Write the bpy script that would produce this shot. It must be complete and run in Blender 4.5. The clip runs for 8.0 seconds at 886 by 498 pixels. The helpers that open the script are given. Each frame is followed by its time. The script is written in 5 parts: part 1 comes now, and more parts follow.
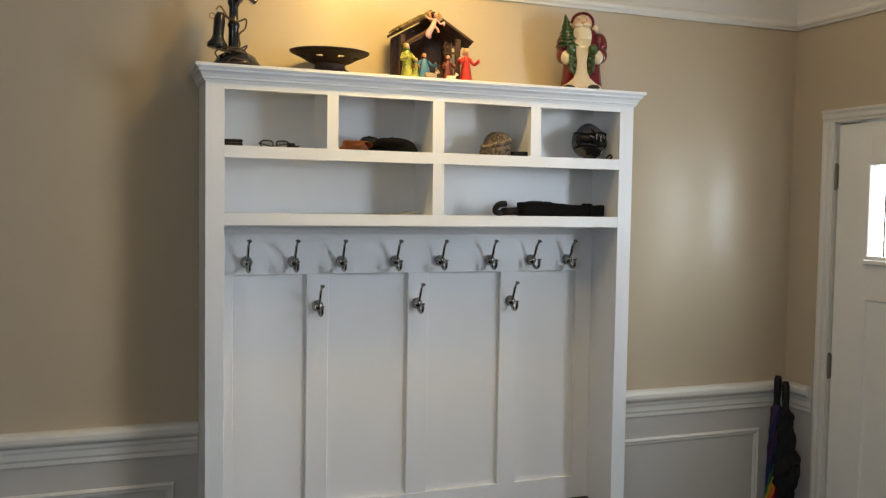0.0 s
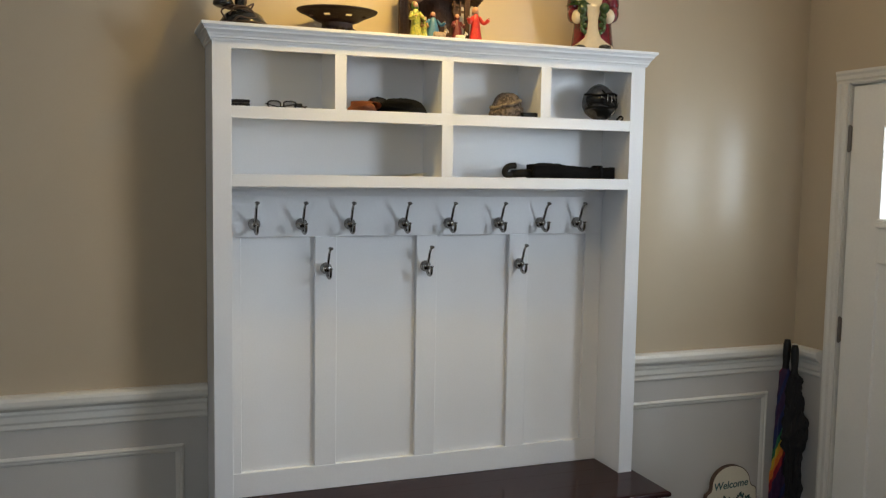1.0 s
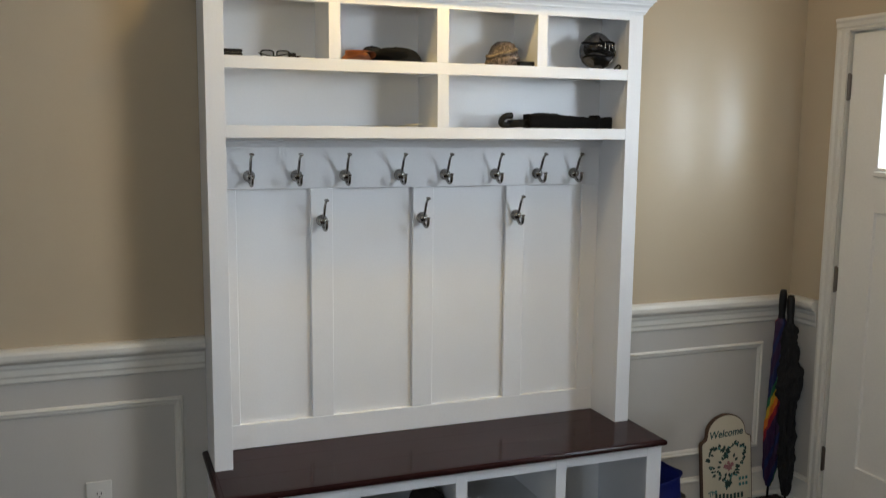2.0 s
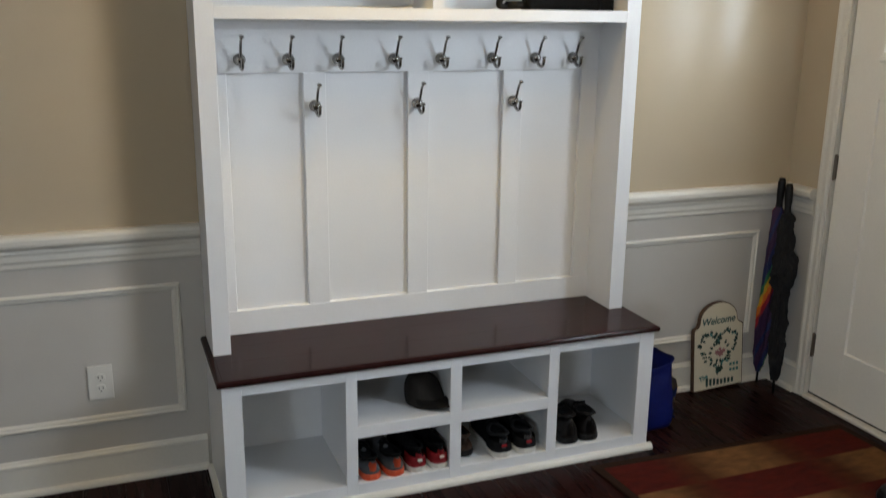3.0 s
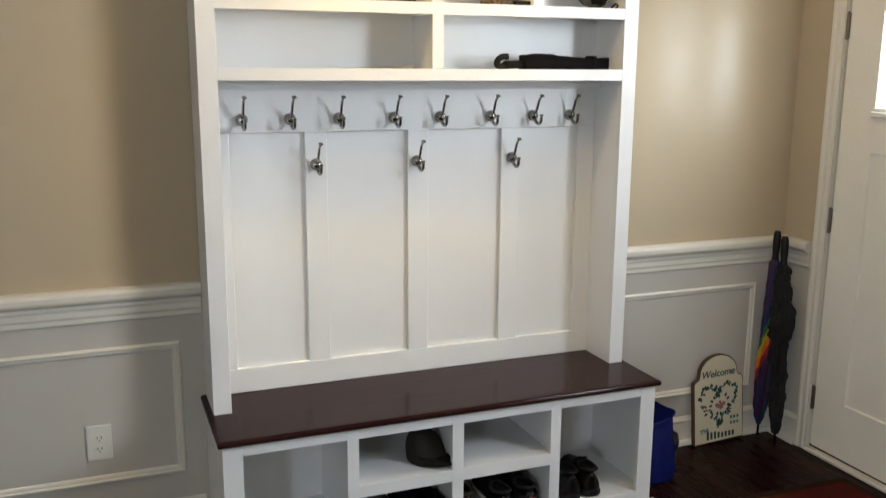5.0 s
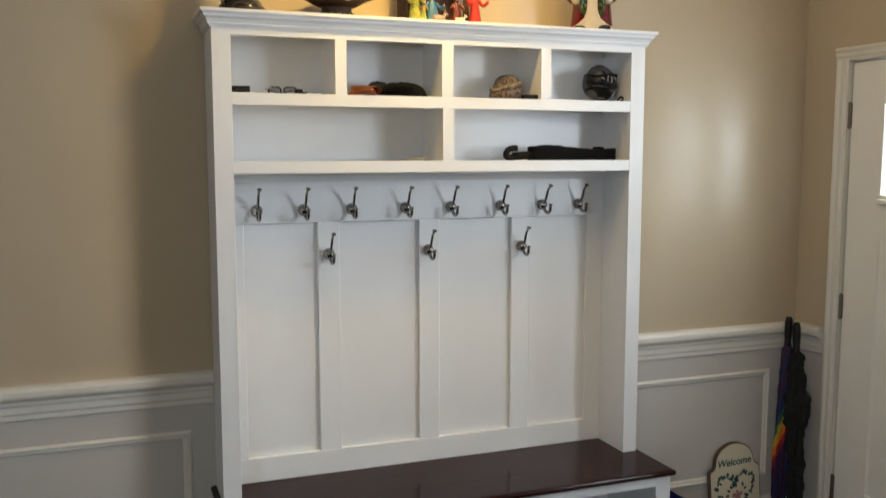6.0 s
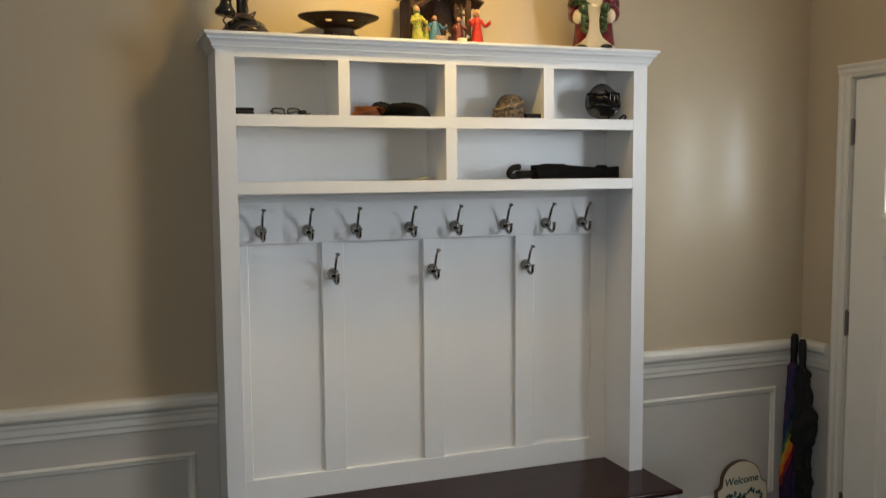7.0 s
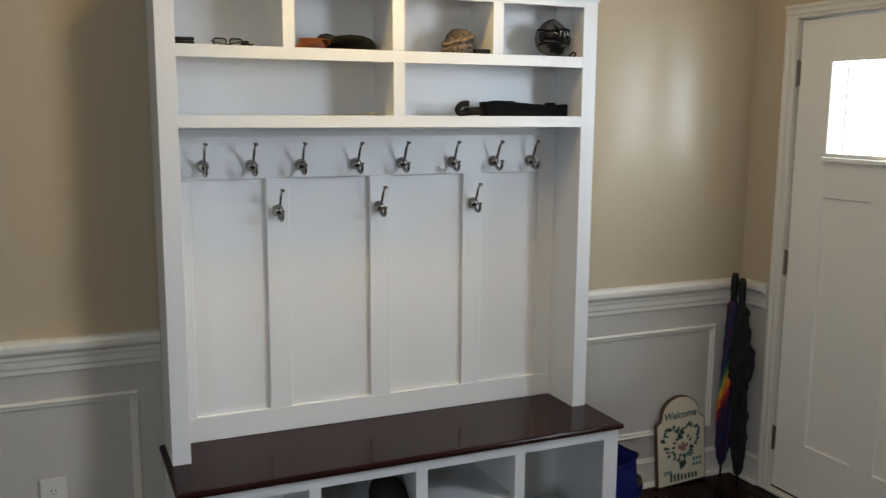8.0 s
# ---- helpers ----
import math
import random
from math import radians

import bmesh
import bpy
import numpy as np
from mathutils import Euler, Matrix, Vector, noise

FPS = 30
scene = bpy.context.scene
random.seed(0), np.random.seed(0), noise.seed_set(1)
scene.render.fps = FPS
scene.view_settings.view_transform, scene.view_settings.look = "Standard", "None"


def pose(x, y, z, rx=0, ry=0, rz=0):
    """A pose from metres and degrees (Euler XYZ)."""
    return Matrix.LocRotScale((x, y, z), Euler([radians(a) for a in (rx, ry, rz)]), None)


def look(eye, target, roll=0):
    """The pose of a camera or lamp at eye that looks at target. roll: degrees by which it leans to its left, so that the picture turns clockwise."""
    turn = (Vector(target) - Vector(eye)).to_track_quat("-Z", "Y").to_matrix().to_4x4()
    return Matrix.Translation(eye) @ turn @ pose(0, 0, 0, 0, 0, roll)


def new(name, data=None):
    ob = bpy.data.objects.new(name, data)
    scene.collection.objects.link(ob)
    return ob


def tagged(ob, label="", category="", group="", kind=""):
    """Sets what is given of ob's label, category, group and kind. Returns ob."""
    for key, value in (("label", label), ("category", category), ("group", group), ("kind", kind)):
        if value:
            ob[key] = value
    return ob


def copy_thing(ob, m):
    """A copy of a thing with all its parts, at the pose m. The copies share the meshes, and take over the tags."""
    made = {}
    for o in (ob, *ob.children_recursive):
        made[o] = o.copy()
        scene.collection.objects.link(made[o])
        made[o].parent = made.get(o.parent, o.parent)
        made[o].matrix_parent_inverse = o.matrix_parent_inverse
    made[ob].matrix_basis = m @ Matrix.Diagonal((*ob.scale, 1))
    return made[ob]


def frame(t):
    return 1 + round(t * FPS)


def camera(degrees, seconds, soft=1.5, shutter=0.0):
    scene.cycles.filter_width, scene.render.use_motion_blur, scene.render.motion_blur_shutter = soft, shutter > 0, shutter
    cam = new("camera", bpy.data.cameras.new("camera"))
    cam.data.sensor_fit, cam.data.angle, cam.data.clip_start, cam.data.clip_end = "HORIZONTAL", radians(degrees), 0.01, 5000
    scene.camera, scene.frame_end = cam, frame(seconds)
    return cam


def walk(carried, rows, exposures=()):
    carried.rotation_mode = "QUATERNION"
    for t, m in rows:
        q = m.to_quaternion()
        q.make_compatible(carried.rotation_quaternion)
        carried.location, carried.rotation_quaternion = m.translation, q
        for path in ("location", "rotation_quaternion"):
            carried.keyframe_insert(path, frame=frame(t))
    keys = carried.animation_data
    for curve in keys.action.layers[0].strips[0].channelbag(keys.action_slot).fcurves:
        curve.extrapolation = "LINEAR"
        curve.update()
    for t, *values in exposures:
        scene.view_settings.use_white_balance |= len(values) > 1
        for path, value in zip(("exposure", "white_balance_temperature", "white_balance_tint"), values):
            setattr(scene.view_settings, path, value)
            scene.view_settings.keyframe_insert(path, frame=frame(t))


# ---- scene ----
cam = camera(52.9, 8.0, soft=1.2, shutter=0.5)
PATH = [
    (0, (-0.291, -3.168, 1.699), (0.421, -1.301, 1.596), 0.9),
    (0.5, (-0.289, -3.165, 1.699), (0.416, -1.298, 1.561), 1.0),
    (1, (-0.296, -3.144, 1.679), (0.404, -1.279, 1.503), 0.9),
    (1.2, (-0.296, -3.138, 1.671), (0.409, -1.276, 1.482), 0.9),
    (2.3, (-0.295, -3.129, 1.655), (0.41, -1.287, 1.325), 0.6),
    (2.5, (-0.294, -3.126, 1.653), (0.41, -1.293, 1.273), 0.7),
    (3, (-0.278, -3.113, 1.641), (0.418, -1.309, 1.129), 0.7),
    (3.5, (-0.271, -3.103, 1.627), (0.421, -1.323, 1.033), 0.9),
    (4, (-0.277, -3.101, 1.63), (0.42, -1.32, 1.044), 0.8),
    (4.5, (-0.296, -3.104, 1.648), (0.417, -1.303, 1.15), 0.6),
    (4.7, (-0.302, -3.106, 1.656), (0.415, -1.297, 1.199), 0.5),
    (5.8, (-0.316, -3.131, 1.684), (0.396, -1.281, 1.424), 0.1),
    (6, (-0.317, -3.138, 1.685), (0.389, -1.279, 1.469), 0.0),
    (6.5, (-0.318, -3.151, 1.684), (0.373, -1.279, 1.55), -0.4),
    (7, (-0.314, -3.14, 1.695), (0.383, -1.274, 1.516), -0.4),
    (7.5, (-0.31, -3.119, 1.687), (0.426, -1.28, 1.415), 0.2),
    (8, (-0.304, -3.118, 1.684), (0.496, -1.312, 1.371), 0.4),
]
EXPO = [(0.0, -0.46, 6300, 10), (1.0, -0.48, 6200, 10), (2.5, -0.14, 6250, 10), (3.5, 0.16, 6350, 10), (4.0, 0.47, 6450, 10), (4.5, 0.38, 6600, 10), (6.0, -0.21, 6500, 10), (6.5, -0.46, 6700, 10), (7.0, -0.58, 6550, 10), (7.5, -0.54, 6300, 10), (8.0, -0.28, 6250, 10)]
walk(cam, [(t, look(eye, target, roll)) for t, eye, target, roll in PATH], EXPO)

# ---- world and lights ----
world = bpy.data.worlds.new("sky")
scene.world = world
world.use_nodes = True
wt = world.node_tree
sky = wt.nodes.new("ShaderNodeTexSky")
sky.sky_type, sky.sun_disc = "NISHITA", False
sky.sun_elevation, sky.sun_rotation = radians(42), radians(-25)
wt.links.new(sky.outputs[0], wt.nodes["Background"].inputs[0])
wt.nodes["Background"].inputs[1].default_value = 0.1


def lamp(name, kind, m, power, color, **more):
    data = bpy.data.lights.new(name, kind)
    data.energy, data.color = power, color
    if kind == "AREA":
        data.shape, data.size, data.size_y = "RECTANGLE", more["size"], more["size_y"]
    if kind == "SPOT":
        data.spot_size, data.spot_blend, data.shadow_soft_size = radians(more["cone"]), more["blend"], more["radius"]
    if kind == "POINT":
        data.shadow_soft_size = more["radius"]
    if kind == "SUN":
        data.angle = radians(0.5)
    ob = new(name, data)
    ob.matrix_world = m
    return ob


WX = 2.575                # face of the wall with the front door
lamp("sun", "SUN", look((3, 8, 8), (0, 0, 0)), 3.0, (1.0, 0.94, 0.86))
lamp("window_daylight", "AREA", look((WX + 0.10, -2.35, 2.0), (0, -2.35, 2.0)), 50, (0.79, 0.895, 1.0), size=0.8, size_y=0.86)
lamp("west_daylight", "AREA", look((-3.46, -6.5, 1.95), (0, -6.5, 1.95)), 103, (0.76, 0.875, 1.0), size=1.5, size_y=1.1)
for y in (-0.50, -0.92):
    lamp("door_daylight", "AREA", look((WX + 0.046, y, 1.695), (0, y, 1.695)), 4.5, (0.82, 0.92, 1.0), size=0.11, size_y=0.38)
# unseen lamp of unknown fixture, added to warm the door side and hutch
lamp("unseen_warm_fill", "POINT", Matrix.Translation((1.0, -1.2, 2.95)), 19, (1.0, 0.68, 0.28), radius=0.10)
# unseen spot aimed at the wall, added for the yellow glow above the hutch
lamp("unseen_wall_wash", "SPOT", look((0.68, -0.72, 2.86), (0.68, 0, 2.26)), 80, (1.0, 0.665, 0.18), cone=98, blend=1.0, radius=0.08)

# ---- materials ----


def material(name, color, rough=0.5, metal=0.0, vary=0.06, scale=8.0, fine=120.0, bump=0.02, coat=0.0, per_object=0.0, speck=None, stretch=(1, 1, 1), spec=0.5, alpha=None):
    """Base colour varied at two scales, with a fine relief."""
    m = bpy.data.materials.new(name)
    m.use_nodes = True
    nt = m.node_tree
    b = nt.nodes["Principled BSDF"]
    b.inputs["Roughness"].default_value, b.inputs["Metallic"].default_value = rough, metal
    b.inputs["Coat Weight"].default_value = coat
    b.inputs["Coat Roughness"].default_value = 0.12
    b.inputs["Specular IOR Level"].default_value = spec
    tc, mp = nt.nodes.new("ShaderNodeTexCoord"), nt.nodes.new("ShaderNodeMapping")
    mp.inputs["Scale"].default_value = stretch
    nt.links.new(tc.outputs["Object"], mp.inputs["Vector"])
    big, small = nt.nodes.new("ShaderNodeTexNoise"), nt.nodes.new("ShaderNodeTexNoise")
    big.inputs["Scale"].default_value, small.inputs["Scale"].default_value = scale, fine
    big.inputs["Detail"].default_value, small.inputs["Detail"].default_value = 3, 2
    for n in (big, small):
        nt.links.new(mp.outputs[0], n.inputs["Vector"])
    mix = nt.nodes.new("ShaderNodeMath")
    mix.operation = "ADD"
    nt.links.new(big.outputs["Fac"], mix.inputs[0])
    nt.links.new(small.outputs["Fac"], mix.inputs[1])
    last = mix
    if per_object:
        info, mul, add = nt.nodes.new("ShaderNodeObjectInfo"), nt.nodes.new("ShaderNodeMath"), nt.nodes.new("ShaderNodeMath")
        mul.operation, add.operation = "MULTIPLY_ADD", "ADD"
        mul.inputs[1].default_value, mul.inputs[2].default_value = per_object, -per_object / 2
        nt.links.new(info.outputs["Random"], mul.inputs[0])
        nt.links.new(mix.outputs[0], add.inputs[0])
        nt.links.new(mul.outputs[0], add.inputs[1])
        last = add
    ramp = nt.nodes.new("ShaderNodeMapRange")
    ramp.inputs["From Min"].default_value, ramp.inputs["From Max"].default_value = 0.6, 1.4
    ramp.inputs["To Min"].default_value, ramp.inputs["To Max"].default_value = 1 - vary, 1 + vary
    ramp.clamp = False
    nt.links.new(last.outputs[0], ramp.inputs["Value"])
    col = nt.nodes.new("ShaderNodeMix")
    col.data_type, col.blend_type = "RGBA", "MULTIPLY"
    col.inputs[0].default_value = 1.0
    col.inputs[6].default_value = (*color, 1)
    nt.links.new(ramp.outputs[0], col.inputs[7])
    out = col.outputs[2]
    if speck:
        vor, st, mx = nt.nodes.new("ShaderNodeTexNoise"), nt.nodes.new("ShaderNodeValToRGB"), nt.nodes.new("ShaderNodeMix")
        vor.inputs["Scale"].default_value = speck[1]
        st.color_ramp.elements[0].position, st.color_ramp.elements[1].position = 0.48, 0.56
        mx.data_type = "RGBA"
        nt.links.new(tc.outputs["Object"], vor.inputs["Vector"])
        nt.links.new(vor.outputs["Fac"], st.inputs[0])
        nt.links.new(st.outputs[0], mx.inputs[0])
        nt.links.new(out, mx.inputs[6])
        mx.inputs[7].default_value = (*speck[0], 1)
        out = mx.outputs[2]
    nt.links.new(out, b.inputs["Base Color"])
    if bump:
        bm_ = nt.nodes.new("ShaderNodeBump")
        bm_.inputs["Strength"].default_value, bm_.inputs["Distance"].default_value = 1.0, bump * 0.01
        nt.links.new(mix.outputs[0], bm_.inputs["Height"])
        nt.links.new(bm_.outputs[0], b.inputs["Normal"])
    rr = nt.nodes.new("ShaderNodeMapRange")
    rr.inputs["From Min"].default_value, rr.inputs["From Max"].default_value = 0.3, 0.7
    rr.inputs["To Min"].default_value, rr.inputs["To Max"].default_value = rough * 0.88, min(1, rough * 1.12)
    nt.links.new(big.outputs["Fac"], rr.inputs["Value"])
    nt.links.new(rr.outputs[0], b.inputs["Roughness"])
    return m


M = {}
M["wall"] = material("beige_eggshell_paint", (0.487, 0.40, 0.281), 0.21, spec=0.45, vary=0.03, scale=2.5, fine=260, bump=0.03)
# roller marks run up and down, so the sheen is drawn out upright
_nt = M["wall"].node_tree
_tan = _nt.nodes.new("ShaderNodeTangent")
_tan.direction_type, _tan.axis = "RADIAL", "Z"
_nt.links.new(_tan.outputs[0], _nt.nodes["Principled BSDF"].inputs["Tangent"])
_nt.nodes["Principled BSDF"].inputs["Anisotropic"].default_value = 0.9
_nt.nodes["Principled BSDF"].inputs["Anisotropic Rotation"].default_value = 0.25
M["wall_upper"] = material("pale_paint", (0.66, 0.63, 0.58), 0.5, vary=0.03, scale=3, fine=260, bump=0.03)
M["trim"] = material("white_trim_paint", (0.71, 0.68, 0.61), 0.37, vary=0.03, scale=4, fine=90, bump=0.015)
M["wainscot"] = material("white_wainscot_paint", (0.525, 0.50, 0.46), 0.42, vary=0.03, scale=3, fine=220, bump=0.03)
M["white"] = material("white_cabinet_paint", (0.80, 0.80, 0.80), 0.34, vary=0.025, scale=5, fine=160, bump=0.012)
M["ceiling"] = material("ceiling_paint", (0.78, 0.77, 0.74), 0.8, vary=0.02, fine=200, bump=0.05)
M["seat"] = material("mahogany_stained_wood", (0.025, 0.0082, 0.0072), 0.15, vary=0.30, scale=5, fine=40, bump=0.003, spec=0.11, stretch=(0.6, 9, 9))
M["floor"] = material("espresso_hardwood", (0.0135, 0.0036, 0.0026), 0.28, vary=0.45, scale=5, fine=50, bump=0.006, spec=0.07, per_object=0.7, stretch=(9, 0.6, 9))
M["nickel"] = material("brushed_nickel", (0.30, 0.285, 0.265), 0.16, 1.0, vary=0.1, scale=40, bump=0.0)
M["hinge"] = material("aged_bronze", (0.20, 0.17, 0.14), 0.35, 1.0, vary=0.1, scale=40, bump=0.0)
M["door"] = material("door_paint", (0.85, 0.82, 0.755), 0.36, vary=0.03, scale=4, fine=120, bump=0.015)
M["dark_gap"] = material("dark_gap_fill", (0.03, 0.025, 0.02), 0.8)
M["sill"] = material("oak_threshold", (0.72, 0.67, 0.58), 0.4, vary=0.1, scale=6, fine=60)
M["plastic"] = material("white_plastic", (0.70, 0.68, 0.63), 0.3, vary=0.01, bump=0.0)
M["slot"] = material("dark_slot", (0.02, 0.02, 0.02), 0.6, bump=0)
M["lawn"] = material("dull_grass", (0.09, 0.11, 0.05), 0.9, vary=0.3, scale=0.6, fine=9, bump=0.5)


M["black_iron"] = material("black_iron", (0.026, 0.0105, 0.007), 0.5, 0.2, vary=0.4, scale=30, fine=200, bump=0.15)
M["black_fabric"] = material("black_fabric", (0.0045, 0.0045, 0.005), 0.9, spec=0.12, vary=0.4, scale=18, fine=300, bump=0.2)
M["grey_fabric"] = material("charcoal_fabric", (0.021, 0.021, 0.022), 0.9, spec=0.15, vary=0.3, scale=18, fine=300, bump=0.2)
M["boot_leather"] = material("dark_brown_boot_leather", (0.0065, 0.0045, 0.0040), 0.5, spec=0.25, vary=0.3, scale=25, fine=160, bump=0.12)
M["black_leather"] = material("black_leather", (0.0055, 0.005, 0.005), 0.45, spec=0.3, vary=0.3, scale=25, fine=160, bump=0.12)
M["brown_leather"] = material("brown_leather", (0.055, 0.026, 0.014), 0.5, vary=0.3, scale=25, fine=160, bump=0.12)
M["tan_suede"] = material("tan_suede", (0.24, 0.075, 0.022), 0.85, vary=0.2, scale=25, fine=260, bump=0.15)
M["camo"] = material("camouflage_cloth", (0.20, 0.155, 0.13), 0.95, vary=0.35, scale=60, fine=400, bump=0.6, speck=((0.085, 0.065, 0.05), 80))
M["camo_pale"] = material("pale_camouflage_cloth", (0.36, 0.29, 0.20), 0.95, vary=0.3, scale=60, fine=400, bump=0.6, speck=((0.20, 0.15, 0.10), 70))
M["dark_rubber"] = material("dark_rubber", (0.006, 0.006, 0.006), 0.6, spec=0.2, vary=0.2, scale=30, bump=0.02)
M["gloss_black"] = material("glossy_black", (0.012, 0.012, 0.013), 0.16, vary=0.2, scale=20, bump=0.05)
M["smoke"] = material("smoky_plastic", (0.055, 0.055, 0.06), 0.2, vary=0.35, scale=26, fine=90, bump=0.25)
M["silver"] = material("silver_metal", (0.6, 0.6, 0.6), 0.22, 1.0, vary=0.08, bump=0)
M["brass"] = material("old_brass", (0.33, 0.20, 0.07), 0.35, 1.0, vary=0.2, scale=40, bump=0)
M["orange"] = material("orange_rubber", (0.62, 0.085, 0.025), 0.55, vary=0.08, scale=30)
M["grey_mesh"] = material("grey_mesh", (0.085, 0.09, 0.095), 0.8, vary=0.25, scale=30, fine=400, bump=0.2)
M["red_cloth"] = material("red_canvas", (0.36, 0.012, 0.020), 0.7, vary=0.12, scale=30, fine=300, bump=0.1)
M["sole_white"] = material("white_rubber", (0.68, 0.64, 0.57), 0.55, vary=0.08, scale=30)
M["blue_bag"] = material("blue_woven_plastic", (0.012, 0.022, 0.20), 0.45, vary=0.2, scale=12, fine=240, bump=0.15)
M["print"] = material("coloured_print", (0.50, 0.42, 0.30), 0.5, vary=0.2, scale=20, speck=((0.10, 0.16, 0.42), 26))
M["cream"] = material("cream_paint", (0.66, 0.60, 0.46), 0.5, vary=0.04, scale=10, fine=120)
M["brown_edge"] = material("brown_stained_wood", (0.075, 0.038, 0.020), 0.5, vary=0.25, scale=12, fine=90)
M["sign_green"] = material("dark_green_paint", (0.020, 0.055, 0.045), 0.5, vary=0.3, scale=30, bump=0)
M["sign_teal"] = material("teal_paint", (0.055, 0.20, 0.19), 0.5, vary=0.2, scale=30, bump=0)
M["sign_dark_teal"] = material("deep_teal_paint", (0.028, 0.085, 0.080), 0.5, vary=0.2, scale=30, bump=0)
M["sign_pink"] = material("dusty_pink_paint", (0.36, 0.15, 0.16), 0.5, vary=0.2, scale=30, bump=0)
M["rough_wood"] = material("rough_dark_wood", (0.060, 0.026, 0.011), 0.8, vary=0.45, scale=14, fine=90, bump=0.3, stretch=(1, 4, 1))
M["moss"] = material("moss_and_straw", (0.20, 0.15, 0.05), 0.95, vary=0.5, scale=60, fine=300, bump=0.6)
M["paper"] = material("white_paper", (0.74, 0.73, 0.70), 0.6, vary=0.04, bump=0.01)
M["g_red"] = material("red_glaze", (0.115, 0.004, 0.010), 0.15, vary=0.4, scale=40, coat=0.5, bump=0.02)
M["g_cream"] = material("cream_glaze", (0.74, 0.62, 0.42), 0.16, vary=0.06, scale=30, coat=0.5, bump=0.02)
M["g_green"] = material("green_glaze", (0.040, 0.075, 0.016), 0.18, vary=0.3, scale=40, coat=0.5, bump=0.05)
M["g_skin"] = material("peach_glaze", (0.70, 0.44, 0.29), 0.2, vary=0.06, scale=30, coat=0.5, bump=0)
M["g_black"] = material("black_glaze", (0.012, 0.010, 0.010), 0.15, vary=0.1, coat=0.5, bump=0)
for _n, _c in (("f_yellow", (0.50, 0.40, 0.05)), ("f_green", (0.15, 0.25, 0.05)), ("f_blue", (0.05, 0.16, 0.28)), ("f_red", (0.46, 0.022, 0.012)), ("f_maroon", (0.14, 0.022, 0.018)), ("f_white", (0.66, 0.60, 0.50)), ("f_pink", (0.74, 0.36, 0.30)), ("f_skin", (0.52, 0.28, 0.16))):
    M[_n] = material(_n[2:] + "_figurine_paint", _c, 0.4, vary=0.2, scale=60, bump=0.03)
for _n, _c in (("u_red", (0.28, 0.010, 0.02)), ("u_orange", (0.62, 0.16, 0.015)), ("u_yellow", (0.52, 0.34, 0.02)), ("u_green", (0.015, 0.12, 0.05)), ("u_blue", (0.007, 0.014, 0.075)), ("u_purple", (0.032, 0.008, 0.045))):
    M[_n] = material(_n[2:] + "_umbrella_cloth", _c, 0.6, vary=0.15, scale=20, fine=300, bump=0.08)


def rug_material():
    """Woven blocks that run from brick red over brown to gold, shifted from row to row."""
    m = material("woven_rug", (0.2, 0.1, 0.05), 0.95, vary=0.48, scale=16, fine=420, bump=0.8, spec=0.08, stretch=(1, 2.2, 1))
    nt = m.node_tree
    mul = [n for n in nt.nodes if n.type == "MIX"][0]
    tc, sep = nt.nodes.new("ShaderNodeTexCoord"), nt.nodes.new("ShaderNodeSeparateXYZ")
    nt.links.new(tc.outputs["Object"], sep.inputs[0])

    def math_node(op, a, b):
        n = nt.nodes.new("ShaderNodeMath")
        n.operation = op
        for k, v in enumerate((a, b)):
            if isinstance(v, float):
                n.inputs[k].default_value = v
            else:
                nt.links.new(v, n.inputs[k])
        return n.outputs[0]
    row2 = math_node("MULTIPLY", math_node("LESS_THAN", sep.outputs[1], -0.245), math_node("GREATER_THAN", sep.outputs[1], -0.45))
    u = math_node("ADD", math_node("SUBTRACT", sep.outputs[0], 0.56), math_node("MULTIPLY", row2, 0.50))
    wave = math_node("MULTIPLY_ADD", math_node("COSINE", math_node("MULTIPLY", u, 2 * math.pi / 1.02), 0.0), 0.5)
    nt.nodes[-1].inputs[2].default_value = 0.5
    ramp = nt.nodes.new("ShaderNodeValToRGB")
    e = ramp.color_ramp.elements
    e[0].position, e[0].color = 0.3, (0.108, 0.015, 0.010, 1)
    e[1].position, e[1].color = 0.95, (0.25, 0.112, 0.041, 1)
    mid = ramp.color_ramp.elements.new(0.66)
    mid.color = (0.105, 0.034, 0.014, 1)
    nt.links.new(wave, ramp.inputs[0])
    nt.links.new(ramp.outputs[0], mul.inputs[6])
    return m


M["f_lime"] = material("yellow_green_figurine_paint", (0.42, 0.38, 0.055), 0.4, vary=0.3, scale=60, bump=0.05, speck=((0.22, 0.26, 0.04), 110))
M["f_dun"] = material("dun_figurine_paint", (0.34, 0.25, 0.17), 0.5, vary=0.4, scale=60, bump=0.05)
M["f_gold"] = material("gold_figurine_paint", (0.30, 0.16, 0.05), 0.4, vary=0.25, scale=60, bump=0.03)
M["cap_cloth"] = material("faded_brown_grey_cloth", (0.030, 0.026, 0.023), 0.9, spec=0.15, vary=0.4, scale=18, fine=300, bump=0.2)
M["rug"] = rug_material()
M["rug_edge"] = material("dark_brown_binding", (0.030, 0.014, 0.008), 0.95, spec=0.1, vary=0.25, scale=30, fine=400, bump=0.4)


def glass():
    m = bpy.data.materials.new("window_glass")
    m.use_nodes = True
    b = m.node_tree.nodes["Principled BSDF"]
    b.inputs["Transmission Weight"].default_value, b.inputs["Roughness"].default_value, b.inputs["IOR"].default_value = 1.0, 0.02, 1.45
    b.inputs["Base Color"].default_value = (0.95, 0.97, 0.96, 1)
    return m


